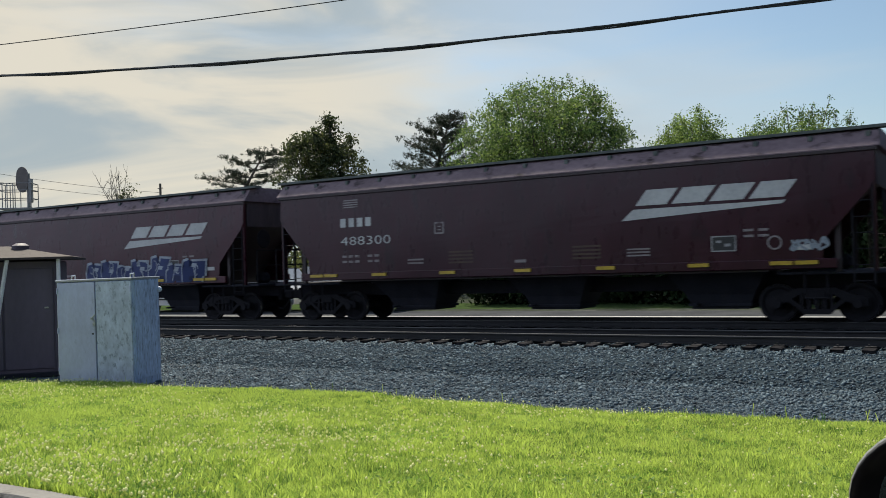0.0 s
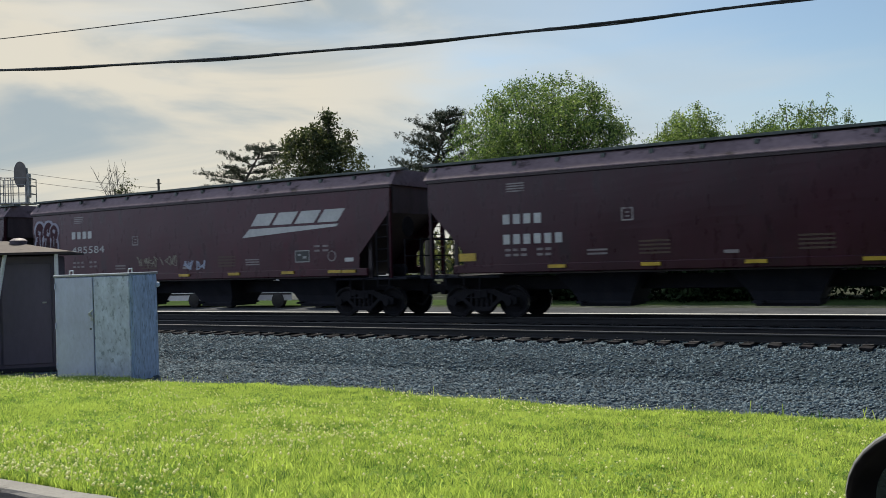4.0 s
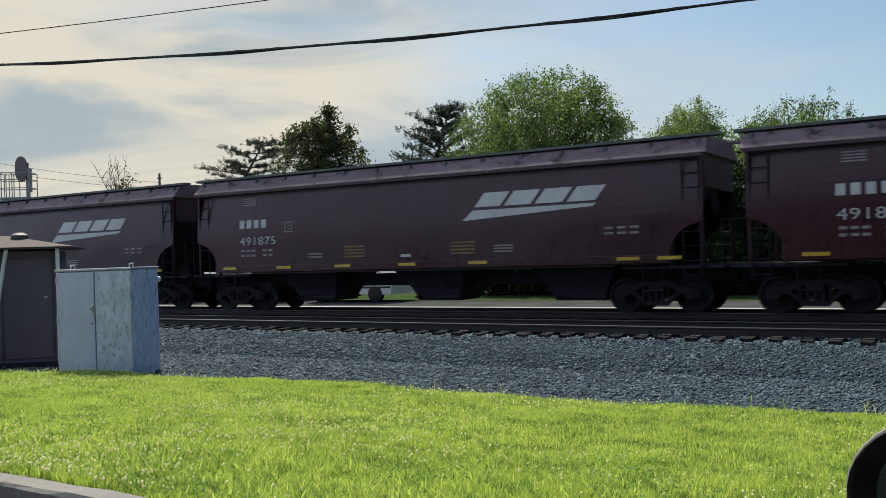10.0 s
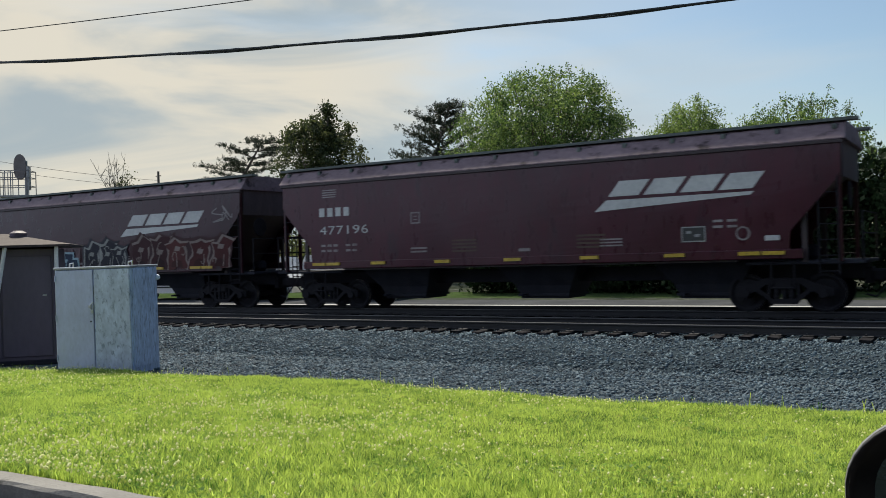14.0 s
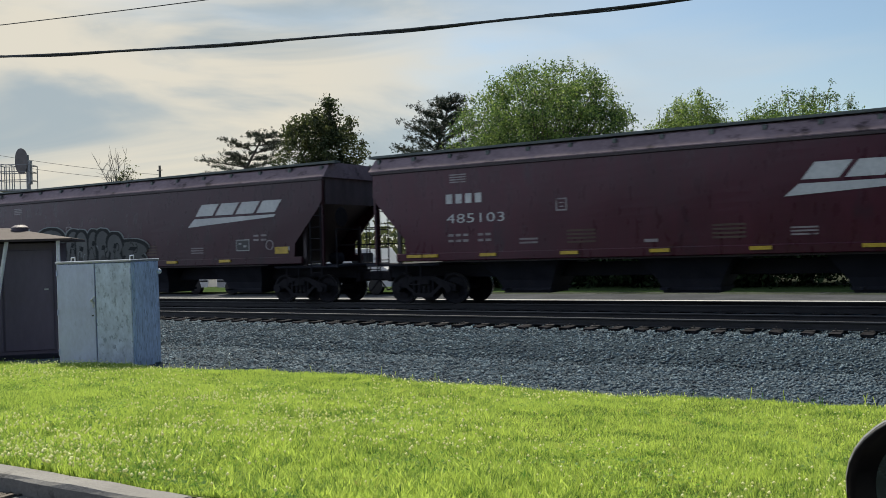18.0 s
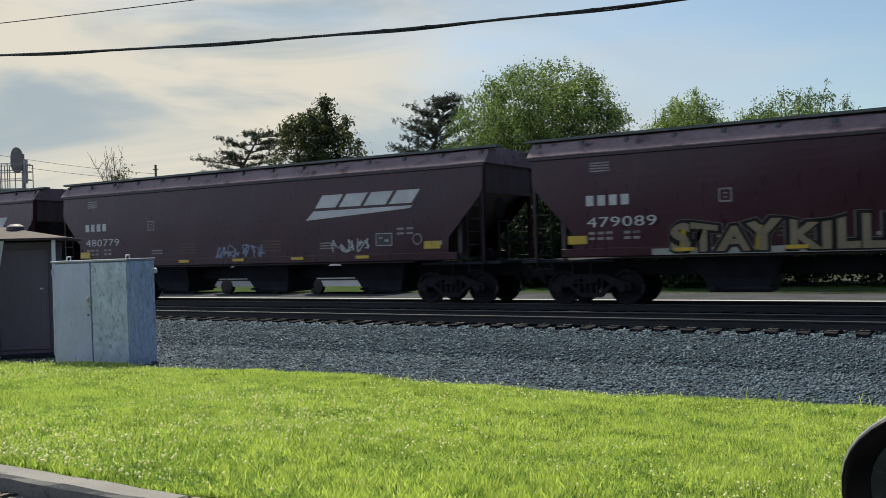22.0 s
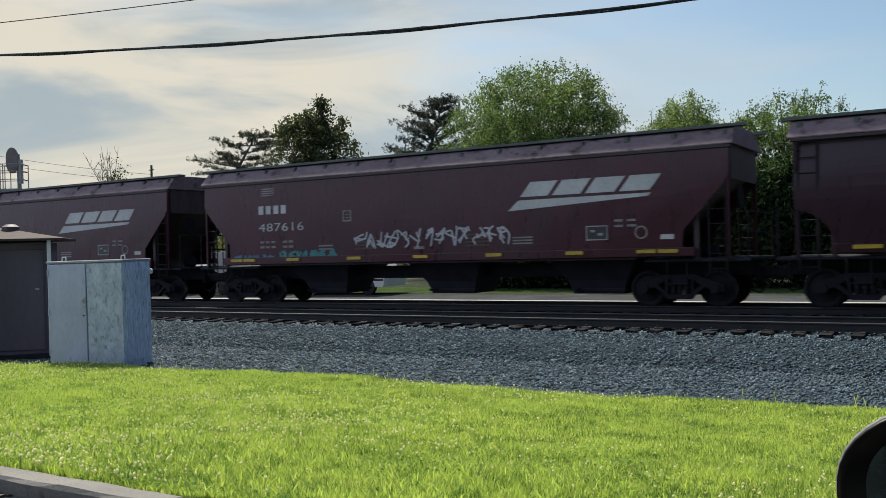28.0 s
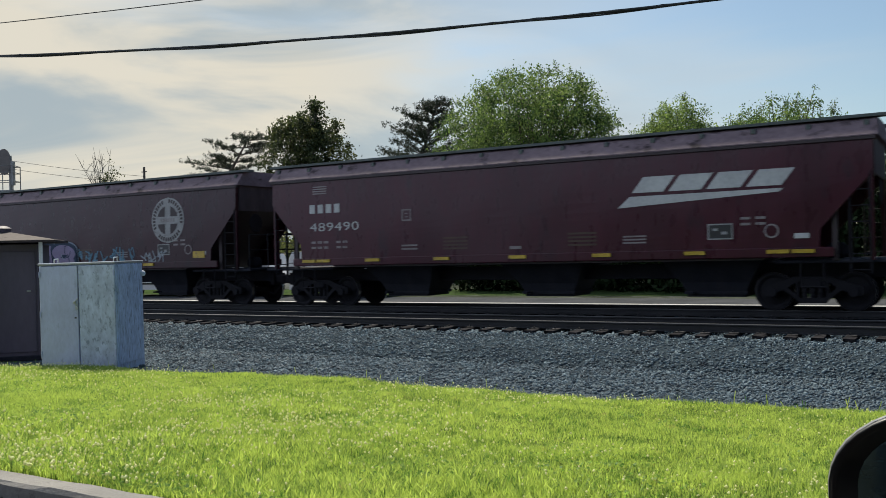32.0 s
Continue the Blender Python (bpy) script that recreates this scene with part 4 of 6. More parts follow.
def lettering(text, height, style, x, z, wide, mat, car, name="number"):
    """Stencilled digits on the near side, their lower left corner at x, z."""
    key = (text, height)
    if key not in TEXT:
        cu = bpy.data.curves.new("digits", "FONT")
        cu.body, cu.size, cu.space_character, cu.resolution_u = text, height * 1.38, 1.06, 3
        cu.offset = -height * 0.004
        ob = bpy.data.objects.new("digits", cu)
        TEXT[key] = bpy.data.meshes.new_from_object(ob)
        bpy.data.objects.remove(ob)
    me = TEXT[key].copy()
    k = wide / max(v.co.x for v in me.vertices)
    for v in me.vertices:
        zz = z + v.co.y
        v.co = (x + v.co.x * k, skin(zz, style), zz)
    me.materials.clear()
    me.materials.append(mat)
    return tagged(part(name, me, None, car), kind="stuff")


def blob(rand, cx, cz, w, h, jag=0.18, n=14):
    return [(cx + 0.5 * w * math.copysign(abs(math.cos(a)) ** 0.7, math.cos(a)) * (1 + rand.uniform(-jag, jag)), cz + 0.5 * h * math.copysign(abs(math.sin(a)) ** 0.7, math.sin(a)) * (1 + rand.uniform(-jag, jag))) for a in (2 * math.pi * i / n for i in range(n))]


def ribbon(points, w):
    """A painted stroke along a line."""
    out = []
    for (x0, z0), (x1, z1) in zip(points, points[1:]):
        d = math.hypot(x1 - x0, z1 - z0) or 1
        nx, nz = -(z1 - z0) / d * w / 2, (x1 - x0) / d * w / 2
        ex, ez = (x1 - x0) / d * w * 0.3, (z1 - z0) / d * w * 0.3
        out.append([(x0 - ex - nx, z0 - ez - nz), (x1 + ex - nx, z1 + ez - nz), (x1 + ex + nx, z1 + ez + nz), (x0 - ex + nx, z0 - ez + nz)])
    return out


def coat(z, style):
    """Where sprayed paint lies: it runs from the sheet over the sill."""
    return -(1.648 - 0.0283 * (z - 1.4)) if z < 2.3 else -(1.6225 - (0.05 if style == "slant" else 0.03) * (z - 2.3) / 1.7)


def sprayed(polys, style, lift, col, car, low=0.0):
    """One layer of sprayed shapes on the near side."""
    bm = bmesh.new()
    for poly in polys:
        bm.faces.new([bm.verts.new((x, coat(max(z, low), style) - lift, max(z, low))) for x, z in poly])
    bmesh.ops.triangulate(bm, faces=bm.faces[:])
    for f in bm.faces:
        f.normal_update()
        if f.normal.y > 0:
            f.normal_flip()
    return stencil("graffiti", bm, spray(*col), car)


def swollen(rand, cx, z0, w, h, lean, blocky):
    """Outline of one swollen or blocky column of a piece, counted from its foot; grow widens it."""
    if blocky == "spiky":
        a, b, c = rand.uniform(0.84, 1.0), rand.uniform(0.9, 1.18), rand.uniform(0.45, 0.6)
        base = [(-0.60, -0.02), (-0.20, 0.0), (-0.14, 0.24), (0.08, 0.26), (0.16, 0.0), (0.62, 0.03), (0.44, 0.30), (0.50, c), (0.40, 0.70), (0.66, a), (0.20, 0.84), (-0.06, b), (-0.30, 0.86), (-0.68, a - 0.05), (-0.46, 0.62), (-0.40, 0.44), (-0.56, 0.30)]
    elif blocky:
        a, b = rand.uniform(0.7, 1.0), rand.uniform(0.55, 0.8)
        base = [(-0.52, 0.0), (-0.10, 0.0), (-0.10, 0.22), (0.12, 0.22), (0.12, 0.0), (0.50, 0.0), (0.50, 0.2), (0.62, 0.2), (0.58, b), (0.38, b), (0.42, a), (-0.10, a + 0.04), (-0.10, a - 0.14), (-0.30, a - 0.14), (-0.30, a + 0.10), (-0.58, a + 0.04), (-0.50, 0.6), (-0.64, 0.5)]
    else:
        waist, crown = rand.uniform(0.30, 0.44), rand.uniform(0.42, 0.60)
        base = [(-0.5, 0.0), (0.5, 0.0), (0.46, 0.2), (waist, 0.42)]
        base += [(crown * math.cos(t), 0.66 + 0.36 * math.sin(t)) for t in np.linspace(-0.2, math.pi + 0.2, 11)]
        base += [(-waist, 0.42), (-0.46, 0.2)]

    def grown(by):
        return [(cx + w * u + lean * v + by * (1 if u > 0 else -1), z0 + h * v + (by if v > 0.3 else 0)) for u, v in base]
    return grown


def piece(car, style, x0, x1, z0, z1, fills, line, seed, count, halo=None, spikes=None, dark=None, blocky=False):
    """A sprayed piece: overlapping outlined columns, strokes and rings inside them, a cloud or spikes behind."""
    rand = random.Random(seed)
    w, h = (x1 - x0) / count, z1 - z0
    cols, strokes, rings = [], [], []
    for i in range(count):
        cx = x0 + w * (i + 0.5) + rand.uniform(-0.08, 0.08) * w
        hh = h * rand.uniform(0.78, 1.0)
        lean = rand.uniform(-0.25, 0.3) * w
        cols.append((swollen(rand, cx, z0, w * (rand.uniform(0.74, 0.90) if blocky == "spiky" else rand.uniform(0.95, 1.2)), hh, lean, blocky), rand.randrange(len(fills))))
        for _ in range(2):
            u, v = cx + rand.uniform(-0.25, 0.25) * w, z0 + hh * rand.uniform(0.25, 0.75)
            r, a0, span = rand.uniform(0.06, 0.16) * w, rand.uniform(0, 6.28), rand.uniform(1.6, 4.5)
            arc = [(u + r * math.cos(a0 + span * k / 6), v + 1.5 * r * math.sin(a0 + span * k / 6)) for k in range(7)]
            (strokes if rand.random() < 0.6 else rings).extend(ribbon(arc, 0.035))
        strokes += ribbon([(cx + rand.uniform(-0.3, 0.3) * w, z0 + hh * 0.1), (cx + rand.uniform(-0.2, 0.2) * w + lean * 0.5, z0 + hh * rand.uniform(0.4, 0.6))], 0.035)
    if spikes:
        tips = []
        for x in np.linspace(x0 - 0.25, x1 + 0.15, count * 4):
            tips.append([(x - 0.15, z0 + h * 0.4), (x + 0.15, z0 + h * 0.4), (x + rand.uniform(-0.22, 0.22), z1 + rand.uniform(-0.1, 0.38))])
        sprayed(tips, style, 0.0004, spikes, car)
    if halo:
        sprayed([c(0.15) for c, _ in cols], style, 0.001, halo, car, z0 - 0.03)
    sprayed([c(0.12 if dark else 0.06) for c, _ in cols], style, 0.0022, line, car, z0 - 0.02)
    layer = 0.003
    for c, k in cols:
        sprayed([c(0.085 if dark else 0.024)], style, layer, dark or line, car)
        sprayed([c(-0.018)], style, layer + 0.0007, fills[k], car)
        # shading across the foot and small openings
        low = c(-0.05)
        mx, mz = sum(p[0] for p in low) / len(low), z0 + h * rand.uniform(0.42, 0.58)
        foot = [(mx - 0.30 * w, z0 + 0.08), (mx + 0.28 * w, z0 + 0.05), (mx + 0.22 * w, z0 + h * 0.24), (mx - 0.05 * w, z0 + h * rand.uniform(0.2, 0.34)), (mx - 0.26 * w, z0 + h * 0.2)]
        sprayed([foot], style, layer + 0.0010, tuple(v * 0.55 for v in fills[k]), car)
        hole = [(mx - 0.16 * w, mz), (mx + 0.10 * w, mz - 0.03), (mx + 0.18 * w, mz + 0.10 * h), (mx - 0.08 * w, mz + 0.13 * h)]
        sprayed([hole], style, layer + 0.0012, dark or line, car)
        layer += 0.0018
    sprayed(strokes, style, layer + 0.001, dark or line, car)
    if rings:
        sprayed(rings, style, layer + 0.002, line, car)


def block_words(car, style, text, x0, x1, z0, z1, fill, dark, pale, accent, seed):
    """Sprayed block letters, bold and outlined, along the sill."""
    rand = random.Random(seed)
    h = z1 - z0
    for fat, lift, col in ((0.26, 0.001, pale), (0.225, 0.003, dark), (0.075, 0.005, fill)):
        cu = bpy.data.curves.new("letters", "FONT")
        cu.body, cu.size, cu.space_character, cu.resolution_u, cu.offset = text, 1.0, 1.06, 3, fat * 0.5
        cu.space_word = 0.5
        ob = bpy.data.objects.new("letters", cu)
        me = bpy.data.meshes.new_from_object(ob)
        bpy.data.objects.remove(ob)
        xs = [v.co.x for v in me.vertices]
        lo, hi = min(xs), max(xs)
        for v in me.vertices:
            u = (v.co.x - lo) / (hi - lo)
            z = z0 + h * (v.co.y / 0.72 + 0.05) * (0.92 + 0.10 * math.sin(u * 37)) * (1 + 0.22 * u) 
            z = max(z, z0 - 0.04)
            v.co = (x0 + (x1 - x0) * u - fat * 0.3 + 0.02 * math.sin(u * 60), coat(z, style) - lift, z)
        me.materials.clear()
        me.materials.append(spray(*col))
        tagged(part("graffiti", me, None, car), kind="stuff")
    stripes = [rect(x, x + 0.13, z0 + 0.02, z0 + h * rand.uniform(0.8, 1.05), 0.05) for x in np.linspace(x0 + 0.2, x1 - 0.5, 7)]
    sprayed(stripes, style, 0.004, accent, car)
    puffs = [blob(rand, x, z0 + h * rand.uniform(0.7, 1.15), 0.5, 0.4, 0.15) for x in (x0 + (x1 - x0) * 0.46, x0 + (x1 - x0) * 0.69, x1 - 0.1)]
    sprayed(puffs, style, 0.0005, (0.15, 0.18, 0.14), car)
    sprayed([rect(x0 - 0.5, x1 + 0.5, z0 - 0.06, z0 + 0.1)], style, 0.0002, (0.42, 0.42, 0.38), car)


def tag_scrawl(car, style, x0, x1, z0, z1, col, seed, width=0.035):
    """A quick hand-drawn scrawl: looping strokes, one after the other."""
    rand = random.Random(seed)
    h = z1 - z0
    count = max(2, round((x1 - x0) / (h * 0.75)))
    w = (x1 - x0) / count
    strokes = []
    for i in range(count):
        lean = rand.uniform(-0.1, 0.2) * w
        for _ in range(2):
            keys = [(x0 + w * (i + rand.uniform(-0.1, 1.0)) + lean * k / 2, z0 + h * rand.uniform(0, 1)) for k in range(rand.choice((3, 4, 5)))]
            curve = []
            for k in range(len(keys) - 1):
                p0, p1, p2, p3 = keys[max(k - 1, 0)], keys[k], keys[k + 1], keys[min(k + 2, len(keys) - 1)]
                for j in range(5):
                    u = j / 5
                    curve.append(tuple(0.5 * (2 * b + (c - a) * u + (2 * a - 5 * b + 4 * c - d) * u * u + (3 * b - a - 3 * c + d) * u ** 3) for a, b, c, d in zip(p0, p1, p2, p3)))
            curve.append(keys[-1])
            strokes += ribbon([(x, min(max(z, z0 - 0.05), z1 + 0.1)) for x, z in curve], width)
    stencil("graffiti_tag", sheet_shapes(strokes, style, 0.004), spray(*col), car)


# how far the emblem stands from its usual place
EMBLEM_AT = {"496482": (0.42, -0.16), "479089": (-0.38, 0.0), "483626": (-0.34, 0.0), "482078": (-0.55, 0.0), "480779": (-0.42, 0.0)}

# where the reporting marks begin, for the cars on which they stand elsewhere than usual
MARK_AT = {"479248": 1.66, "485584": 2.54, "481543": 1.32, "489397": 1.57, "491876": 2.1, "483626": 1.38, "477846": 1.75, "477196": 1.62, "490167": 2.25, "485103": 2.7, "488090": 2.74, "485988": 2.75, "480779": 1.43, "479089": 1.67, "490127": 1.84, "482078": 1.50, "485404": 2.70, "489490": 1.63}


def stencil(name, bm, mat, car):
    """Many tiny painted marks, joined."""
    return tagged(part(name, bm, mat, car), kind="stuff")


def markings(car, length, style, number, logo, fade, seed):
    """Reporting marks, emblem, reflectors and small stencils on the near side."""
    rand = random.Random(seed)
    white = M["faded"] if fade else M["white"]
    small = M["faded"]
    x, zt = (2.55, 2.90) if style == "slant" else (2.08, 2.74)
    if length > 18.1:  # the longer cars carry their marks lower, one of them lower still
        zt = 2.40 if logo == "bar" and fade and not number else 2.61
    x = MARK_AT.get(number, x if number or logo == "bar" and not fade else 1.62)
    # the owner's initials as plain blocks
    stencil("owner_mark", sheet_shapes([rect(x + i * 0.315, x + i * 0.315 + 0.205, zt + 0.01, zt + 0.28) for i in range(4)], style), white, car)
    if number:
        lettering(number, 0.27, style, x, zt - 0.54, 1.86 if style == "slant" else 1.56, white, car)
    else:
        stencil("number", sheet_shapes([rect(x + i * 0.31, x + i * 0.31 + 0.2, zt - 0.54, zt - 0.27) for i in range(6)], style), small if logo != "bar" else white, car)
    stencil("weight_stencil", sheet_shapes([rect(x + 0.05 + i * 0.24, x + 0.22 + i * 0.24, z, z + 0.07) for z in ((1.88, 1.74) if length > 18.1 else (1.98, 1.82)) for i in range(6) if i != 3], style), small, car)
    stencil("rule_stencil", sheet_shapes([rect(x + 0.12, x + 0.66, 3.50 + k * 0.07, 3.535 + k * 0.07) for k in range(4)], style), small, car)
    bx = x + (3.4 if style == "slant" else 1.95)
    stencil("inspection_frame", sheet_shapes([rect(bx, bx + 0.32, 2.56, 2.60), rect(bx, bx + 0.32, 2.86, 2.90), rect(bx, bx + 0.04, 2.56, 2.90), rect(bx + 0.28, bx + 0.32, 2.56, 2.90), rect(bx + 0.11, bx + 0.22, 2.66, 2.69), rect(bx + 0.11, bx + 0.22, 2.76, 2.79)], style), small, car)
    px = length - (3.75 if style == "slant" else 3.4)
    if style == "slant":
        part("data_panel", sheet_shapes([rect(px, px + 0.55, 1.78, 2.12)], style), M["black"], car)
        stencil("data_frame", sheet_shapes([rect(px - 0.02, px + 0.57, 1.76, 1.79), rect(px - 0.02, px + 0.57, 2.11, 2.14), rect(px - 0.02, px + 0.01, 1.76, 2.14), rect(px + 0.54, px + 0.57, 1.76, 2.14), rect(px + 0.10, px + 0.22, 1.97, 2.03), rect(px + 0.30, px + 0.44, 1.88, 1.95)], style, 0.003), M["disc"], car)
        ring = [[(px + 1.45 + r * math.cos(a), 1.93 + r * math.sin(a)) for r, a in ((0.13, a0), (0.13, a0 + 0.4), (0.17, a0 + 0.4), (0.17, a0))] for a0 in np.arange(0, 6.28, 0.4)]
        stencil("round_stencil", sheet_shapes(ring, style), small, car)
        part("white_plate", sheet_shapes([rect(px + 1.95, px + 2.28, 1.74, 1.86)], style), M["white"], car)
    stencil("repair_stencil", sheet_shapes([rect(px + 0.75 + i * 0.34, px + 0.98 + i * 0.34, z, z + 0.06) for z in (2.22, 2.08) for i in range(2 if style == "slant" else 3)], style), small, car)
    stencil("lube_stencil", sheet_shapes([rect(5.0, 5.55, 1.72 + k * 0.1, 1.77 + k * 0.1) for k in range(2)] + [rect(length - 5.9, length - 5.3, 1.72 + k * 0.08, 1.76 + k * 0.08) for k in range(3)], style), small, car)
    stencil("warning_stencil", sheet_shapes([rect(u, u + 0.8, 1.70 + k * 0.1, 1.75 + k * 0.1) for u in (6.4, 10.2) for k in range(4)], style), M["dull_yellow" if style == "arc" else "old_yellow"], car)
    part("white_plate", sheet_shapes([rect(8.5, 8.85, 1.66, 1.74)], style), M["white"] if style == "arc" else small, car)
    # reflectors along the sill
    edge = 1.36
    longer = style == "slant" and length > 18.1
    spots = [edge, edge + 0.55] if style == "slant" and not longer else [] if longer else [edge]
    spots += [edge + (length - 2 * edge - 0.6) * k / 6 for k in range(1, 6 if style == "slant" else 5)]
    if not longer:
        spots += [length - edge - 1.05, length - edge - 0.5] if style == "slant" else [length - 2.32, length - 1.26]
    for u in spots:
        wide = 0.5 if style == "slant" else 0.6
        if fade and rand.random() < 0.4:
            continue
        part("reflector", blk(u, u + wide, -1.684, -1.633, 1.40, 1.49, bevel=0.003), M["yellow"], car)
    if longer:
        for u in (1.14, length - 2.06):
            part("edge_reflector", blk(u, u + 0.54, -1.628, -1.607, 1.64, 1.86), M["yellow"], car)
    if number.startswith("490"):
        part("edge_reflector", blk(length - 2.02, length - 1.52, -1.628, -1.612, 1.62, 1.84), M["yellow"], car)
    # emblem
    ex, ez = EMBLEM_AT.get(number, (0.0, 0.0))
    if logo == "bar":
        lx = (length - 6.0 if style == "slant" else length - 6.85) + ex
        wide, slant = 0.80, 0.30
        polys = [rect(lx + 0.36 + i * 0.93, lx + 0.36 + i * 0.93 + wide, 2.99 + ez, 3.38 + ez, slant) for i in range(4)]
        polys.append([(lx - 0.02, 2.62 + ez), (lx + 3.9, 2.84 + ez), (lx + 3.98, 2.92 + ez), (lx + 0.30, 2.90 + ez)])
        tagged(stencil("emblem", sheet_shapes(polys, style), M["disc"] if fade else white, car), "white slanting block emblem over a wedge bar")
    else:
        cx, cz = length - (3.25 if logo == "round_inset" else 2.35) + ex, 2.96
        arms, d = [], 0.13
        for q in range(4):
            a0 = math.asin(d / 0.50)
            arc = [(0.50 * math.cos(a0 + (math.pi / 2 - 2 * a0) * k / 6), 0.50 * math.sin(a0 + (math.pi / 2 - 2 * a0) * k / 6)) for k in range(7)]
            c, s4 = round(math.cos(q * math.pi / 2)), round(math.sin(q * math.pi / 2))
            arms.append([(cx + u * c - w * s4, cz + u * s4 + w * c) for u, w in [(d, d)] + arc])
        dashes = [[(cx + r * math.cos(a), cz + r * math.sin(a)) for r, a in ((0.60, a0), (0.60, a0 + 0.11), (0.73, a0 + 0.11), (0.73, a0))] for a0 in np.arange(0, 6.27, 0.1745) if abs(math.sin(a0 * 1.5 + 0.7)) > 0.25]
        half = lambda h: math.sqrt(max(0.79 ** 2 - h * h, 1e-5))
        disc = [[(cx - half(h), cz + h), (cx + half(h), cz + h), (cx + half(h + 0.0658), cz + h + 0.0658), (cx - half(h + 0.0658), cz + h + 0.0658)] for h in np.arange(-0.79, 0.77, 0.0658333)]
        worn = fade or number == "479248"
        tagged(stencil("emblem", sheet_shapes(disc, style), M["worn_disc"] if worn else M["disc"], car), "round pale cross emblem")
        if worn:
            bars = [rect(cx - 0.48, cx + 0.48, cz - 0.1, cz - 0.05), rect(cx - 0.48, cx + 0.48, cz + 0.05, cz + 0.1)]
            stencil("emblem_quarters", sheet_shapes(arms + bars, style, 0.008), M["white"] if not fade else M["disc"], car)
            stencil("emblem_lettering", sheet_shapes(dashes[::9], style, 0.008), M["chord"], car)
        else:
            stencil("emblem_quarters", sheet_shapes(arms, style, 0.008), M["chord"], car)
            stencil("emblem_lettering", sheet_shapes(dashes, style, 0.008), M["chord"], car)
            stencil("emblem_bar", sheet_shapes([rect(cx - 0.34 + k * 0.12, cx - 0.26 + k * 0.12, cz - 0.06, cz + 0.06) for k in range(6)], style, 0.008), M["faded"], car)


# start of each car along the train, length of its roof, ends, paint, number, emblem, faded marks
LIST = [
    (-77.0, 17.6, "slant", "paint_red", "", "bar", 0), (-58.2, 17.6, "slant", "paint_brown", "", "bar", 0), (-39.0, 17.9, "slant", "paint_red", "", "bar", 0),
    (-19.71, 17.6, "slant", "paint_brown", "488300", "bar", 0), (-0.62, 17.5, "arc", "paint_plum", "490428", "bar", 0), (18.20, 18.25, "slant", "paint_brown", "479248", "round", 0),
    (38.13, 17.35, "slant", "paint_red", "485584", "bar", 0), (56.6, 18.6, "slant", "paint_brown", "", "bar", 0), (76.34, 18.6, "slant", "paint_brown", "", "round", 1),
    (96.53, 18.6, "slant", "paint_brown", "481543", "bar", 0), (116.34, 17.6, "slant", "paint_brown", "489397", "bar", 1), (135.29, 17.5, "arc", "paint_plum", "491780", "bar", 0),
    (153.77, 17.5, "arc", "paint_brown", "491875", "bar", 0), (172.05, 17.3, "arc", "paint_brown", "491876", "bar", 0), (190.80, 18.25, "slant", "paint_brown", "483626", "bar", 1),
    (210.46, 17.0, "slant", "paint_brown", "477846", "bar", 0), (229.10, 16.75, "slant", "paint_red", "477196", "bar", 0), (247.17, 17.5, "arc", "paint_brown", "490167", "bar", 0),
    (265.6, 17.5, "arc", "paint_red", "491771", "bar", 0), (284.03, 18.6, "slant", "paint_brown", "", "bar", 0), (304.35, 17.9, "slant", "paint_red", "485103", "bar", 0),
    (323.69, 17.6, "slant", "paint_red", "488090", "bar", 0), (342.8, 17.6, "slant", "paint_red", "485988", "bar", 0), (362.05, 18.5, "slant", "paint_brown", "480779", "bar", 0),
    (381.83, 19.0, "slant", "paint_brown", "479089", "round", 0), (402.15, 17.5, "arc", "paint_plum", "490127", "bar", 0), (420.30, 18.6, "slant", "paint_brown", "482078", "bar", 0),
    (440.05, 18.2, "slant", "paint_brown", "", "bar", 1), (459.3, 17.6, "slant", "paint_red", "", "bar", 0), (478.48, 17.6, "slant", "paint_red", "487616", "bar", 0),
    (497.3, 17.5, "arc", "paint_plum", "496482", "bar", 0), (515.9, 17.6, "slant", "paint_red", "485404", "bar", 0), (535.12, 18.2, "slant", "paint_brown", "", "round_inset", 0),
    (554.67, 17.6, "slant", "paint_red", "489490", "bar", 0), (573.9, 17.6, "slant", "paint_brown", "", "bar", 0), (593.1, 17.6, "slant", "paint_red", "", "bar", 0),
]
WORDS = {"paint_red": "mineral-red", "paint_brown": "dull brown-red", "paint_plum": "dark plum-brown"}
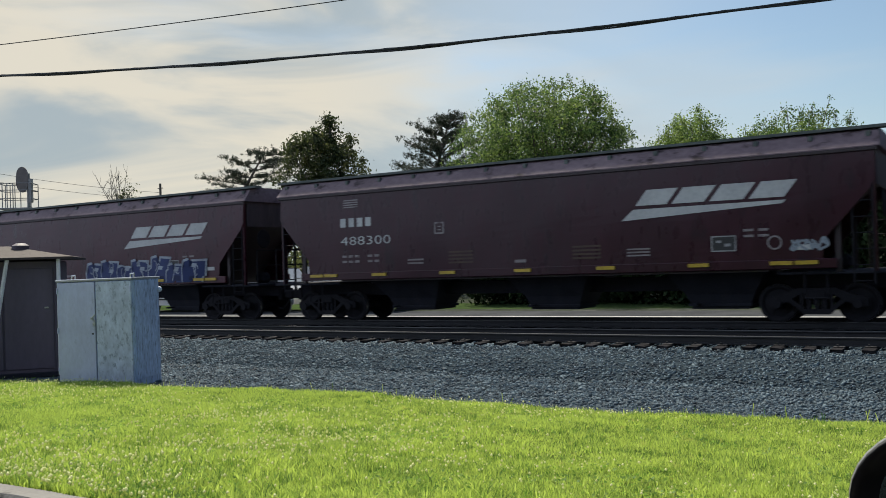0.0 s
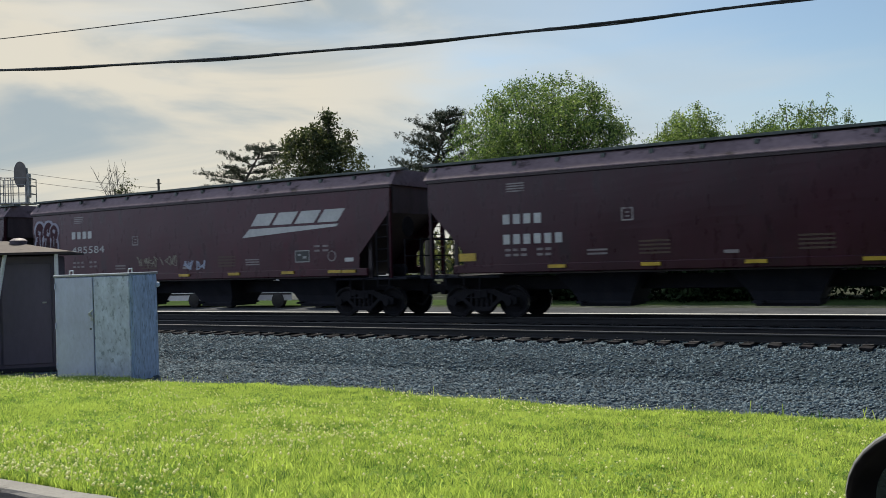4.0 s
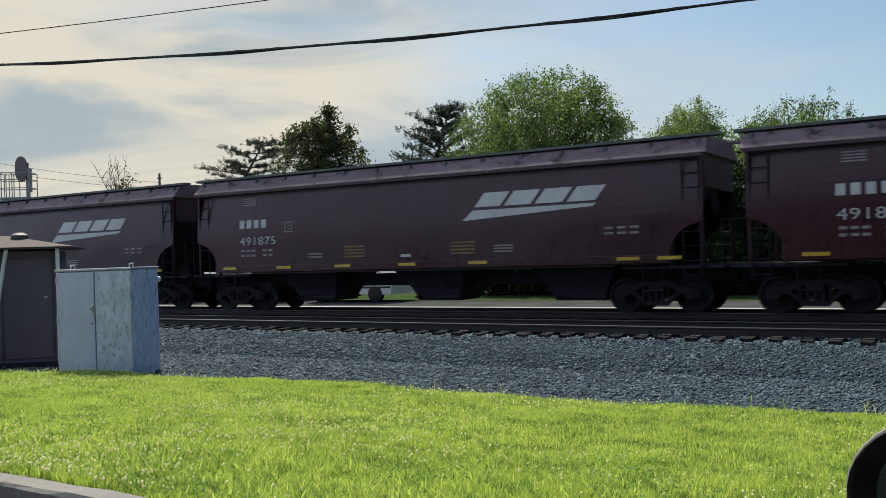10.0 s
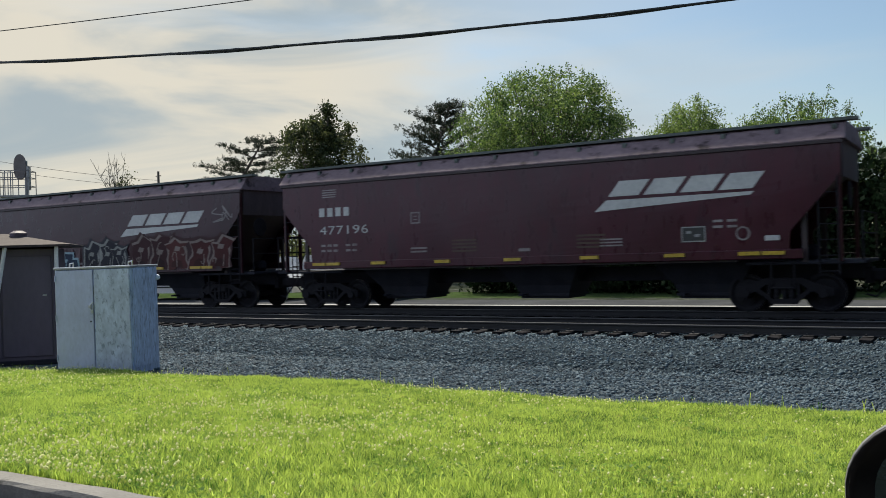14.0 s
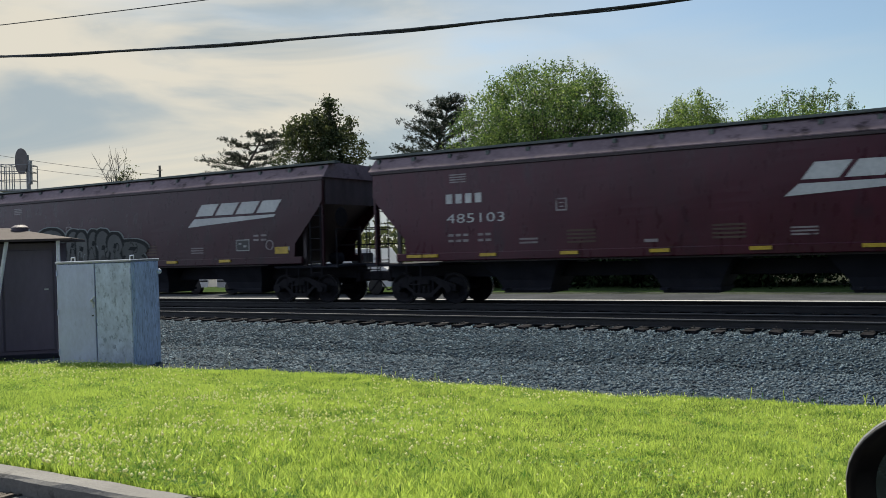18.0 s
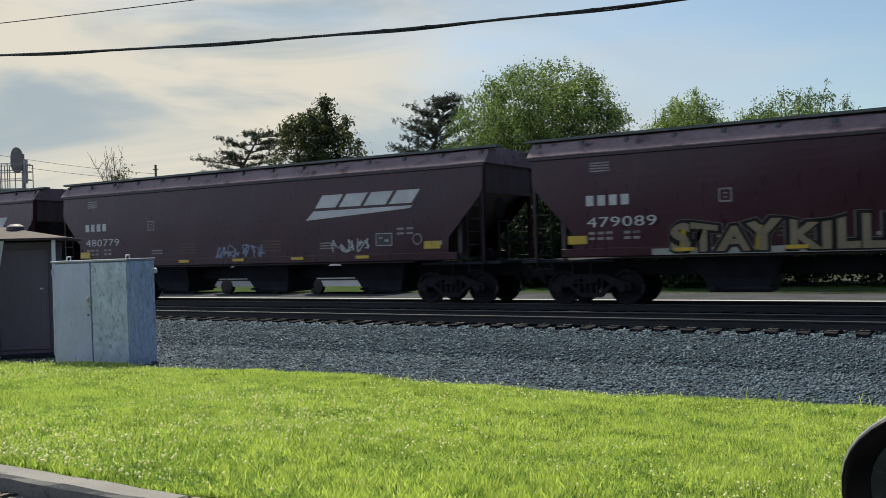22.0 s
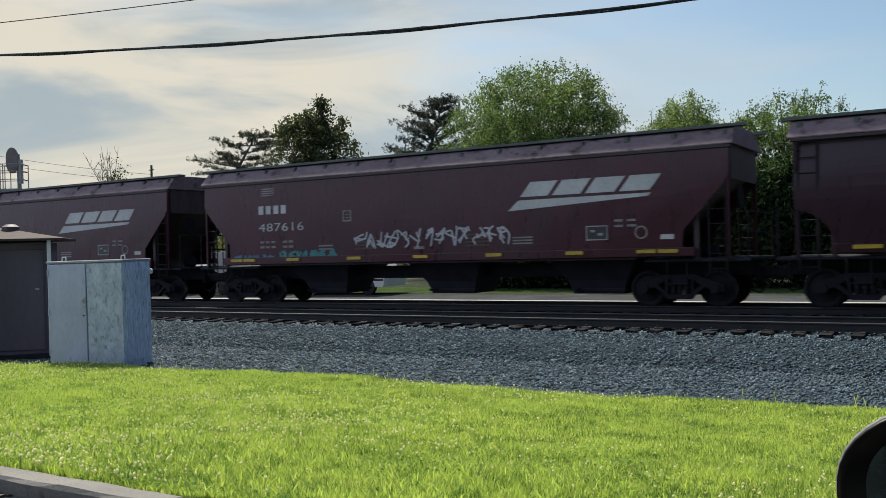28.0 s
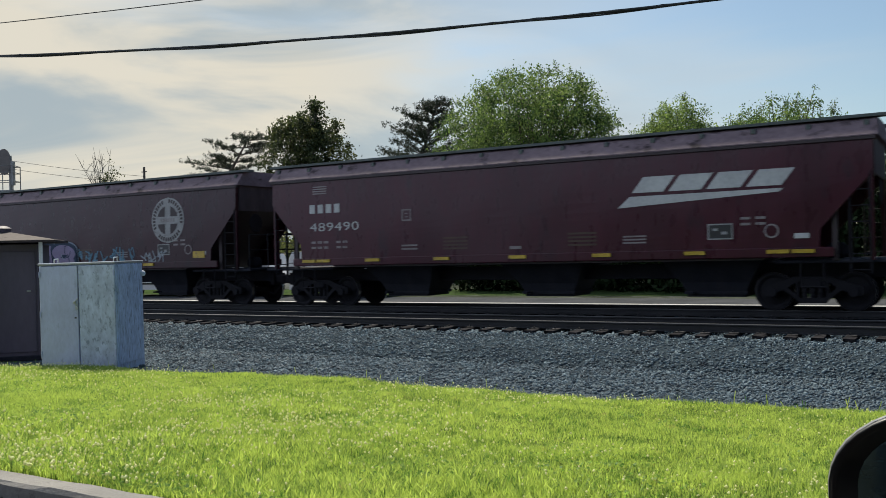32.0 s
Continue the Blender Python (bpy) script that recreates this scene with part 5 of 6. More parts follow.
# sprayed pieces: car, from, to, low, high, fills, outline, number of columns, halo, spikes, dark line, blocky
PIECES = {
    6: [(0.32, 1.72, 2.58, 3.70, ((0.062, 0.012, 0.026),), (0.52, 0.50, 0.60), 3, None, None, None, False)],
    2: [(9.9, 15.8, 1.36, 2.35, ((0.03, 0.05, 0.16), (0.07, 0.09, 0.22)), (0.50, 0.54, 0.62), 7, None, None, None, True)],
    14: [(3.95, 8.3, 1.38, 2.50, ((0.065, 0.105, 0.115), (0.09, 0.13, 0.14)), (0.40, 0.45, 0.46), 4, None, None, None, "spiky"), (8.2, 11.3, 1.38, 2.46, ((0.07, 0.11, 0.12), (0.10, 0.12, 0.15)), (0.40, 0.45, 0.46), 3, None, None, None, "spiky")],
    15: [(3.5, 8.4, 1.40, 2.28, ((0.025, 0.045, 0.085), (0.035, 0.06, 0.11)), (0.34, 0.48, 0.54), 4, None, (0.20, 0.13, 0.14), None, True), (9.0, 11.4, 1.40, 2.5, ((0.03, 0.03, 0.045),), (0.34, 0.34, 0.32), 3, (0.05, 0.05, 0.065), None, None, "spiky"), (11.5, 16.4, 1.40, 2.62, ((0.085, 0.020, 0.022), (0.11, 0.030, 0.03), (0.06, 0.018, 0.024)), (0.30, 0.24, 0.22), 5, (0.075, 0.035, 0.04), None, None, "spiky")],
    17: [(4.9, 10.2, 1.38, 2.4, ((0.10, 0.22, 0.42), (0.14, 0.27, 0.46)), (0.55, 0.66, 0.74), 6, (0.03, 0.05, 0.1), None, None, False)],
    19: [(4.05, 5.75, 1.36, 2.92, ((0.135, 0.14, 0.14),), (0.30, 0.33, 0.33), 1, None, None, (0.012, 0.016, 0.018), False), (5.95, 9.2, 1.36, 2.74, ((0.13, 0.135, 0.135), (0.155, 0.158, 0.155)), (0.30, 0.33, 0.33), 5, None, None, (0.012, 0.016, 0.018), False), (9.25, 10.7, 1.36, 2.34, ((0.115, 0.12, 0.118),), (0.27, 0.29, 0.29), 1, None, None, (0.012, 0.016, 0.018), False)],
    25: [(6.6, 10.6, 1.36, 2.05, ((0.16, 0.018, 0.045), (0.12, 0.016, 0.04)), (0.60, 0.50, 0.56), 6, None, None, None, False), (7.2, 10.2, 2.02, 2.62, ((0.09, 0.014, 0.03), (0.06, 0.010, 0.024)), (0.56, 0.44, 0.5), 4, None, None, None, True), (11.3, 14.8, 1.36, 2.1, ((0.22, 0.045, 0.17), (0.17, 0.035, 0.13)), (0.56, 0.44, 0.56), 6, None, None, None, False), (11.6, 14.5, 1.98, 2.62, ((0.20, 0.04, 0.15), (0.14, 0.03, 0.10)), (0.54, 0.42, 0.53), 5, None, None, None, False)],
    32: [(4.6, 10.2, 1.36, 2.30, ((0.33, 0.27, 0.42), (0.28, 0.26, 0.44)), (0.36, 0.42, 0.50), 5, None, None, (0.035, 0.06, 0.11), False)],
}
SCRAWLS = {
    6: [(6.2, 8.2, 1.75, 2.15, (0.4, 0.36, 0.3), 0.03), (8.6, 9.6, 1.62, 1.95, (0.55, 0.6, 0.75), 0.04)],
    9: [(11.8, 14.4, 1.7, 2.3, (0.45, 0.43, 0.42), 0.06)],
    10: [(8.0, 9.4, 1.6, 1.95, (0.5, 0.5, 0.5), 0.05), (10.2, 12.4, 1.75, 2.0, (0.4, 0.38, 0.36), 0.04)],
    15: [(15.6, 16.6, 2.9, 3.5, (0.4, 0.36, 0.36), 0.04)],
    17: [(3.4, 4.8, 1.5, 1.8, (0.6, 0.66, 0.7), 0.05)],
    23: [(8.0, 10.4, 1.5, 1.95, (0.30, 0.34, 0.46), 0.05), (13.0, 14.6, 1.6, 2.0, (0.6, 0.6, 0.62), 0.04)],
    25: [(0.9, 1.6, 1.5, 2.2, (0.5, 0.6, 0.75), 0.03), (3.9, 5.2, 1.75, 2.45, (0.5, 0.62, 0.75), 0.035), (10.7, 11.3, 1.4, 1.6, (0.7, 0.75, 0.8), 0.03)],
    26: [(12.4, 13.6, 1.6, 1.95, (0.5, 0.5, 0.5), 0.03), (14.4, 16.2, 1.6, 1.95, (0.55, 0.53, 0.5), 0.05)],
    27: [(7.2, 8.0, 1.7, 2.2, (0.45, 0.6, 0.65), 0.04)],
    29: [(6.4, 11.6, 1.72, 2.25, (0.68, 0.68, 0.72), 0.05), (1.5, 3.2, 1.4, 1.6, (0.14, 0.30, 0.48), 0.06), (3.4, 5.7, 1.4, 1.72, (0.12, 0.36, 0.36), 0.08)],
    30: [(12.9, 13.9, 1.66, 2.15, (0.66, 0.66, 0.66), 0.06)],
    31: [(12.9, 14.0, 1.58, 1.8, (0.55, 0.53, 0.5), 0.04), (3.0, 3.8, 1.42, 1.58, (0.45, 0.44, 0.42), 0.03)],
    32: [(3.0, 4.4, 1.6, 2.2, (0.2, 0.4, 0.5), 0.05), (10.2, 13.2, 1.5, 2.1, (0.18, 0.34, 0.46), 0.05), (13.6, 15.0, 1.5, 1.95, (0.45, 0.5, 0.55), 0.04)],
    3: [(15.6, 16.5, 1.72, 2.05, (0.4, 0.45, 0.5), 0.05)],
    2: [(13.6, 15.0, 1.3, 1.46, (0.7, 0.72, 0.75), 0.04)],
}
SORTS = {}
for i, (start, length, style, paint, number, logo, fade) in enumerate(LIST):
    key = (length, style, paint)
    at = pose(start, FAR, 0)
    if key not in SORTS:
        SORTS[key] = hopper_car(length, style, paint)
        CARS.append(SORTS[key])
        SORTS[key].matrix_basis = at
    else:
        CARS.append(None)
for i, (start, length, style, paint, number, logo, fade) in enumerate(LIST):
    if CARS[i] is None:
        CARS[i] = copy_thing(SORTS[(length, style, paint)], pose(start, FAR, 0))
for i, (start, length, style, paint, number, logo, fade) in enumerate(LIST):
    car = CARS[i]
    markings(car, length, style, number, logo, fade, 40 + i)
    look_words = WORDS[paint] + " covered hopper car with "
    if i == 6:
        look_words += "white outlined graffiti at its end"
    elif i in PIECES or i == 24:
        look_words += "large sprayed graffiti on its side"
    elif i in SCRAWLS:
        look_words += "small sprayed tags along its sill"
    elif logo.startswith("round"):
        look_words += "a round pale emblem"
    else:
        look_words += "a slanting white emblem" if style == "slant" else "bowed sides and a white emblem"
    tagged(car, look_words)
    for k, row in enumerate(PIECES.get(i, ())):
        piece(car, style, *row[:6], 100 + 7 * i + k, *row[6:])
    if i == 24:
        block_words(car, style, "STAY KILLIN NOR SYCK", 3.9, 15.4, 1.38, 2.05, (0.31, 0.25, 0.165), (0.018, 0.016, 0.018), (0.21, 0.19, 0.165), (0.46, 0.34, 0.03), 9)
    if i == 14:
        # pale blue brush-outs round the piece, laid like bricks
        rand = random.Random(7)
        for col, rows in (((0.16, 0.21, 0.30), (2.50, 2.68)), ((0.14, 0.17, 0.23), (1.72, 2.02, 2.26))):
            bricks = [rect(x, x + rand.uniform(0.3, 0.6), z, z + 0.13, 0.02) for z in rows for x in np.arange(3.0, 12.2, 0.95) + rand.uniform(-0.4, 0.4) if (z > 2.4 or x < 3.7 or x > 11.2) and rand.random() < 0.55]
            sprayed(bricks, style, 0.0002, col, car)
    for k, (x0, x1, z0, z1, col, width) in enumerate(SCRAWLS.get(i, ())):
        tag_scrawl(car, style, x0, x1, z0, z1, col, 300 + 9 * i + k, width)
# ---- things by the track ----
def kerb():
    top = thing("concrete_kerb", "weathered grey concrete kerb at the lawn's edge", "kerb", kind="structure")
    for i in range(-5, 8):
        x1 = -4.40 - i * 3.02
        bm = bmesh.new()
        box(bm, x1 - 3.0, x1, 3.86, 4.08, -0.12, 0.125, bevel=0.025)
        bmesh.ops.subdivide_edges(bm, edges=[e for e in bm.edges if e.calc_length() > 1], cuts=14)
        for v in bm.verts:
            v.co += Vector((0, random.uniform(-0.006, 0.006), random.uniform(-0.006, 0.003)))
        part("kerb_stone", bm, M["kerb"], top)
    bm = bmesh.new()
    for i in range(90):
        x, s = random.uniform(-9, -4.6), random.uniform(0.006, 0.02)
        box(bm, x - s, x + s * random.uniform(0.5, 2), 3.80 + random.uniform(-0.25, 0.05), 3.83 + random.uniform(-0.22, 0.03), -0.002, s)
    tagged(part("gutter_litter", bm, M["bark"]), "dry leaf litter and dirt along the kerb", "litter", kind="stuff")


kerb()


def grey_cabinet():
    """Steel signal cabinet: two doors in front, one panel on its side."""
    w, d, h = 1.57, 1.34, 2.14
    top = thing("signal_cabinet", "silver-grey steel signal cabinet with two doors, blotched paint", "cabinet", pose(-16.31, 11.6, -0.53, 0, -0.4, 25.7))
    part("body", blk(0.0, w, 0.03, d, -0.12, h - 0.05, bevel=0.012), M["brushed"], top)
    part("plinth", blk(0.02, w - 0.03, 0.0, d - 0.03, -0.14, 0.02, bevel=0.008), M["kerb"], top)
    part("lid", blk(-0.03, w + 0.02, -0.02, d + 0.03, h - 0.05, h, bevel=0.012), M["steel"], top, "bright bare steel lid")
    for x0, x1, mat in ((0.0, 0.80, "cabinet"), (0.815, w, "patched")):
        door = part("door", blk(x0 + 0.005, x1 - 0.005, -0.015, 0.035, 0.04, h - 0.07, bevel=0.008), M[mat], top, "blotched silver door" if mat == "patched" else "smooth silver door")
        for z in (0.25, 1.05, 1.85):
            hx = x0 + 0.01 if x0 == 0 else x1 - 0.01
            bm = bmesh.new()
            tube(bm, (hx, -0.025, z), (hx, -0.025, z + 0.12), 0.016, sides=8)
            part("hinge", bm, M["cabinet"], door)
    bm = blk(0.70, 0.76, -0.05, -0.012, 1.30, 1.36, bevel=0.01)
    tube(bm, (0.73, -0.05, 1.34), (0.82, -0.055, 1.42), 0.014, sides=6)
    part("latch_handle", bm, M["steel"], top, "bright steel latch handle")
    bm = blk(0.75, 0.81, -0.055, -0.015, 1.19, 1.26, bevel=0.012)
    tube(bm, (0.76, -0.035, 1.26), (0.76, -0.035, 1.30), 0.008, sides=5)
    tube(bm, (0.80, -0.035, 1.26), (0.80, -0.035, 1.30), 0.008, sides=5)
    tube(bm, (0.76, -0.035, 1.30), (0.80, -0.035, 1.30), 0.008, sides=5)
    part("padlock", bm, M["steel"], top, "steel padlock")
    part("door_stain", blk(0.72, 0.76, -0.022, -0.012, 1.01, 1.04), M["black"], top)
    part("side_panel", blk(w - 0.01, w + 0.02, 0.09, d - 0.06, 0.05, h - 0.08, bevel=0.006), M["brushed"], top, "streaky blue-grey side panel")
    bm = bmesh.new()
    lathe(bm, [(0.03, -0.05), (0.055, -0.02), (0.06, 0.04), (0.04, 0.06)], 12)
    bm.transform(Matrix.Translation((w + 0.04, d - 0.10, h - 0.28)))
    part("vent_hood", bm, M["patched"], top)
    for x in (0.26, w - 0.06):
        bm = bmesh.new()
        tube(bm, (x, 0.1, h), (x + 0.01, 0.1, h + 0.07), 0.013, sides=6)
        tube(bm, (x + 0.08, 0.1, h), (x + 0.085, 0.1, h + 0.08), 0.013, sides=6)
        tube(bm, (x, 0.1, h + 0.07), (x + 0.09, 0.1, h + 0.08), 0.013, sides=6)
        part("lifting_eye", bm, M["steel"], top, "bright steel lifting eye")


grey_cabinet()


def brown_shed():
    top = thing("equipment_shed", "dark brown steel equipment shed with a pale roof", "shed", pose(-18.62, 13.2, -0.56, 0, 0, 46))
    part("wall", blk(-3.6, 0.0, 0.0, 1.7, 0.04, 2.62, bevel=0.015), M["shed"], top)
    part("base", blk(-3.7, 0.12, -0.10, 1.8, -0.05, 0.06, bevel=0.015), M["under"], top, "dark concrete base")
    for x0, x1 in ((-1.10, -0.06), (-2.2, -1.15), (-3.4, -2.25)):
        panel = part("door", blk(x0, x1, -0.03, 0.02, 0.14, 2.45, bevel=0.008), M["shed"], top)
        part("door_handle", blk(x1 - 0.19, x1 - 0.10, -0.06, -0.025, 1.52, 1.56, bevel=0.008), M["steel"], panel, "bright handle")
    bm = bmesh.new()
    eaves = [bm.verts.new(p) for p in ((-3.9, -0.40, 2.70), (0.42, -0.40, 2.70), (0.42, 1.95, 2.70), (-3.9, 1.95, 2.70))]
    lower = [bm.verts.new(p) for p in ((-3.9, -0.40, 2.65), (0.42, -0.40, 2.65), (0.42, 1.95, 2.65), (-3.9, 1.95, 2.65))]
    ridge = [bm.verts.new((-2.5, 0.8, 3.0)), bm.verts.new((-1.15, 0.8, 3.0))]
    bm.faces.new((eaves[0], eaves[1], ridge[1], ridge[0]))
    bm.faces.new((eaves[1], eaves[2], ridge[1]))
    bm.faces.new((eaves[2], eaves[3], ridge[0], ridge[1]))
    bm.faces.new((eaves[3], eaves[0], ridge[0]))
    bm.faces.new(lower[::-1])
    for i in range(4):
        bm.faces.new((eaves[i], lower[i], lower[(i + 1) % 4], eaves[(i + 1) % 4]))
    part("roof", bm, M["shed_roof"], top, "pinkish-grey hipped roof")
    bm = bmesh.new()
    lathe(bm, [(0.18, 0), (0.20, 0.10), (0.10, 0.16)], 14, "z")
    bm.transform(Matrix.Translation((-0.85, 0.6, 2.9)))
    part("roof_vent", bm, M["shed"], top, "dark round roof vent")
    part("post", blk(0.06, 0.14, -0.30, -0.22, 0.0, 2.66, bevel=0.008), M["shed_post"], top, "white painted roof post")
    bm = bmesh.new()
    tube(bm, (-0.98, -0.26, 2.66), (-1.42, -0.26, 0.0), 0.045, sides=8)
    part("post", bm, M["shed_post"], top, "white painted leaning post")


brown_shed()
# unseen walls added behind the camera: they cut skylight and darken the train's reflections
tagged(part("wall_south", blk(-12.0, 60.0, -14.3, -14.0, -0.2, 12.0), M["shade_wall"]), "unseen dark wall added to dim the train's side", "wall", kind="structure")
tagged(part("wall_south_west", blk(-26.0, -12.0, -14.3, -14.0, -0.2, 7.0), M["shade_wall"]), "lower unseen dark wall added to dim the train's side", "wall", kind="structure")


def parked_car():
    """The car by whose window the view is taken: door, front wheel and door mirror."""
    top = thing("parked_car", "dark parked car of which only the oval door mirror shows", "car", pose(0, 0, 0))
    m = pose(-0.004, 0.86, 1.428, 0, -14, -10)
    bm = bmesh.new()
    rows = []
    turn = [2 * math.pi * i / 40 for i in range(40)]
    oval = lambda s, a, d: (0.120 * s * math.copysign(abs(math.cos(a)) ** 0.8, math.cos(a)), d, 0.086 * s * math.copysign(abs(math.sin(a)) ** 0.8, math.sin(a)))
    for s, d in ((0.92, 0.002), (0.975, -0.004), (1.0, 0.006), (1.0, 0.02), (0.93, 0.05), (0.72, 0.085), (0.35, 0.105), (0.05, 0.11)):
        rows.append([bm.verts.new(oval(s, a, d)) for a in turn])
    for p, q in zip(rows, rows[1:]):
        for i in range(40):
            bm.faces.new((p[i], p[(i + 1) % 40], q[(i + 1) % 40], q[i]))
    bm.faces.new(rows[-1])
    inner = [bm.verts.new(oval(0.81, a, 0.014)) for a in turn]
    for i in range(40):
        bm.faces.new((rows[0][i], inner[i], inner[(i + 1) % 40], rows[0][(i + 1) % 40]))
    bmesh.ops.recalc_face_normals(bm, faces=bm.faces[:])
    shell = part("door_mirror", bm, M["mirror_shell"], top, "black oval mirror shell", at=m, smooth=True)
    bm = bmesh.new()
    bm.faces.new([bm.verts.new(oval(0.81, a, 0.0135)) for a in turn])
    bmesh.ops.recalc_face_normals(bm, faces=bm.faces[:])
    for f in bm.faces:
        if f.normal.y > 0:
            f.normal_flip()
    part("mirror_glass", bm, M["mirror"], shell, "dark mirror glass")
    # highlight along the shell's edge, modelled as a thin pale ring
    bm = bmesh.new()
    for i in range(40):
        tube(bm, oval(1.004, turn[i], 0.010), oval(1.004, turn[(i + 1) % 40], 0.010), 0.0015, sides=5, caps=False)
    part("rim", bm, M["rim"], shell, "thin pale ring standing for the sky's highlight on the shell")
    bm = blk(0.04, 0.16, 0.60, 0.88, 1.28, 1.37, bevel=0.02)
    part("mirror_arm", bm, M["mirror_shell"], top)
    bm = bmesh.new()
    prism(bm, [(-2.55, 0.42), (2.15, 0.42), (2.25, 0.70), (2.15, 0.98), (0.95, 1.12), (0.55, 1.16), (-2.45, 1.16), (-2.6, 0.85)], -1.25, 0.49)
    bmesh.ops.bevel(bm, geom=bm.edges[:], offset=0.05, segments=2, affect="EDGES")
    part("lower_body", bm, M["car_paint"], top, "dark painted lower body")
    part("door_panel", blk(-1.02, 0.25, 0.50, 0.62, 0.45, 1.27, bevel=0.03), M["car_paint"], top, "dark painted car door")
    part("rear_door_panel", blk(-2.15, -1.05, 0.50, 0.60, 0.45, 1.27, bevel=0.03), M["car_paint"], top)
    part("front_wing", blk(0.28, 2.05, 0.47, 0.62, 0.66, 1.08, bevel=0.05), M["car_paint"], top)
    for y in (-1.18, 0.44):
        for name, foot, head in (("front_pillar", (0.95, 1.12), (0.25, 1.96)), ("middle_pillar", (-1.22, 1.16), (-1.22, 1.97)), ("rear_pillar", (-2.4, 1.16), (-2.15, 1.95))):
            bm = bmesh.new()
            tube(bm, (foot[0], y, foot[1] - 0.05), (head[0], y - math.copysign(0.05, y), head[1]), 0.045, sides=8)
            part(name, bm, M["car_paint"], top)
    bm = bmesh.new()
    prism(bm, [(-2.25, 1.93), (0.25, 1.95), (0.05, 2.02), (-1.2, 2.05), (-2.1, 2.0)], -1.22, 0.45)
    part("roof", bm, M["car_paint"], top, "dark painted car roof")
    part("seat", blk(-0.75, -0.25, -0.95, -0.45, 0.9, 1.5, bevel=0.08), M["black"], top, "black passenger seat")
    for x in (-1.75, 1.25):
        for y in (0.50, -1.16):
            bm = bmesh.new()
            lathe(bm, [(0.20, -0.10), (0.32, -0.12), (0.37, -0.08), (0.37, 0.08), (0.32, 0.12), (0.20, 0.10)], 24)
            wheel = part("wheel", bm, M["black"], top, "black tyre", at=pose(x, y, 0.37))
            bm = bmesh.new()
            lathe(bm, [(0.05, -0.115), (0.21, -0.10), (0.21, 0.10), (0.05, 0.115)], 20)
            part("rim", bm, M["rim"], wheel, "grey wheel rim")


parked_car()


def strand(name, a, b, sag, radius, mat, label, category, parent=None, sides=6, steps=40, wobble=0.0, turns=0.0, phase=0.0):
    """A hanging line as a thin tube; turns winds it round the line between its ends."""
    a, b = Vector(a), Vector(b)
    bm = bmesh.new()
    rings = []
    for i in range(steps + 1):
        k = i / steps
        p = a.lerp(b, k) - Vector((0, 0, 4 * sag * k * (1 - k)))
        ang = turns * 2 * math.pi * k + phase
        p += Vector((0, math.cos(ang), math.sin(ang))) * wobble
        rings.append([bm.verts.new(p + Vector((0, radius * math.cos(2 * math.pi * j / sides), radius * math.sin(2 * math.pi * j / sides)))) for j in range(sides)])
    for p, q in zip(rings, rings[1:]):
        for j in range(sides):
            bm.faces.new((p[j], p[(j + 1) % sides], q[(j + 1) % sides], q[j]))
    ob = part(name, bm, mat, parent)
    return tagged(ob, label, category) if label else ob


def line_at(k, up):
    """A point of the overhead line, k metres along it."""
    return (-20.6 + 0.946 * k, 13.2 + 0.323 * k, 1.65 + up)


bundle = thing("overhead_cable", "black bundled telephone cables hanging from poles", "cable")
A, B = line_at(-9, 5.573), line_at(30, 5.93)
strand("messenger", A, B, 0.928, 0.011, M["cable"], "", "", bundle, steps=120, wobble=0.012, turns=44, phase=0)
strand("cable_core", A, B, 0.945, 0.030, M["cable"], "", "", bundle, steps=60)
strand("lashed_cable", A, (B[0], B[1], B[2] - 0.02), 0.962, 0.018, M["cable"], "", "", bundle, steps=120, wobble=0.020, turns=9, phase=2)
strand("overhead_wire", (A[0], A[1], 7.34), (B[0], B[1], 8.97), 0.45, 0.011, M["cable"], "thin dark overhead wire on poles", "wire", steps=50)


def utility_pole(x, y, z):
    top = thing("utility_pole", "grey weathered wooden utility pole", "pole", pose(x, y, z), group="utility poles")
    bm = bmesh.new()
    tube(bm, (0, 0, -0.3), (0, 0, 9.2), 0.16, 0.11, 12)
    part("shaft", bm, M["pole"], top)
    part("crossarm", blk(-0.06, 0.06, -0.9, 0.9, 7.95, 8.08, bevel=0.01), M["pole"], top)


utility_pole(A[0], A[1], -0.5)
utility_pole(B[0], B[1], -0.5)


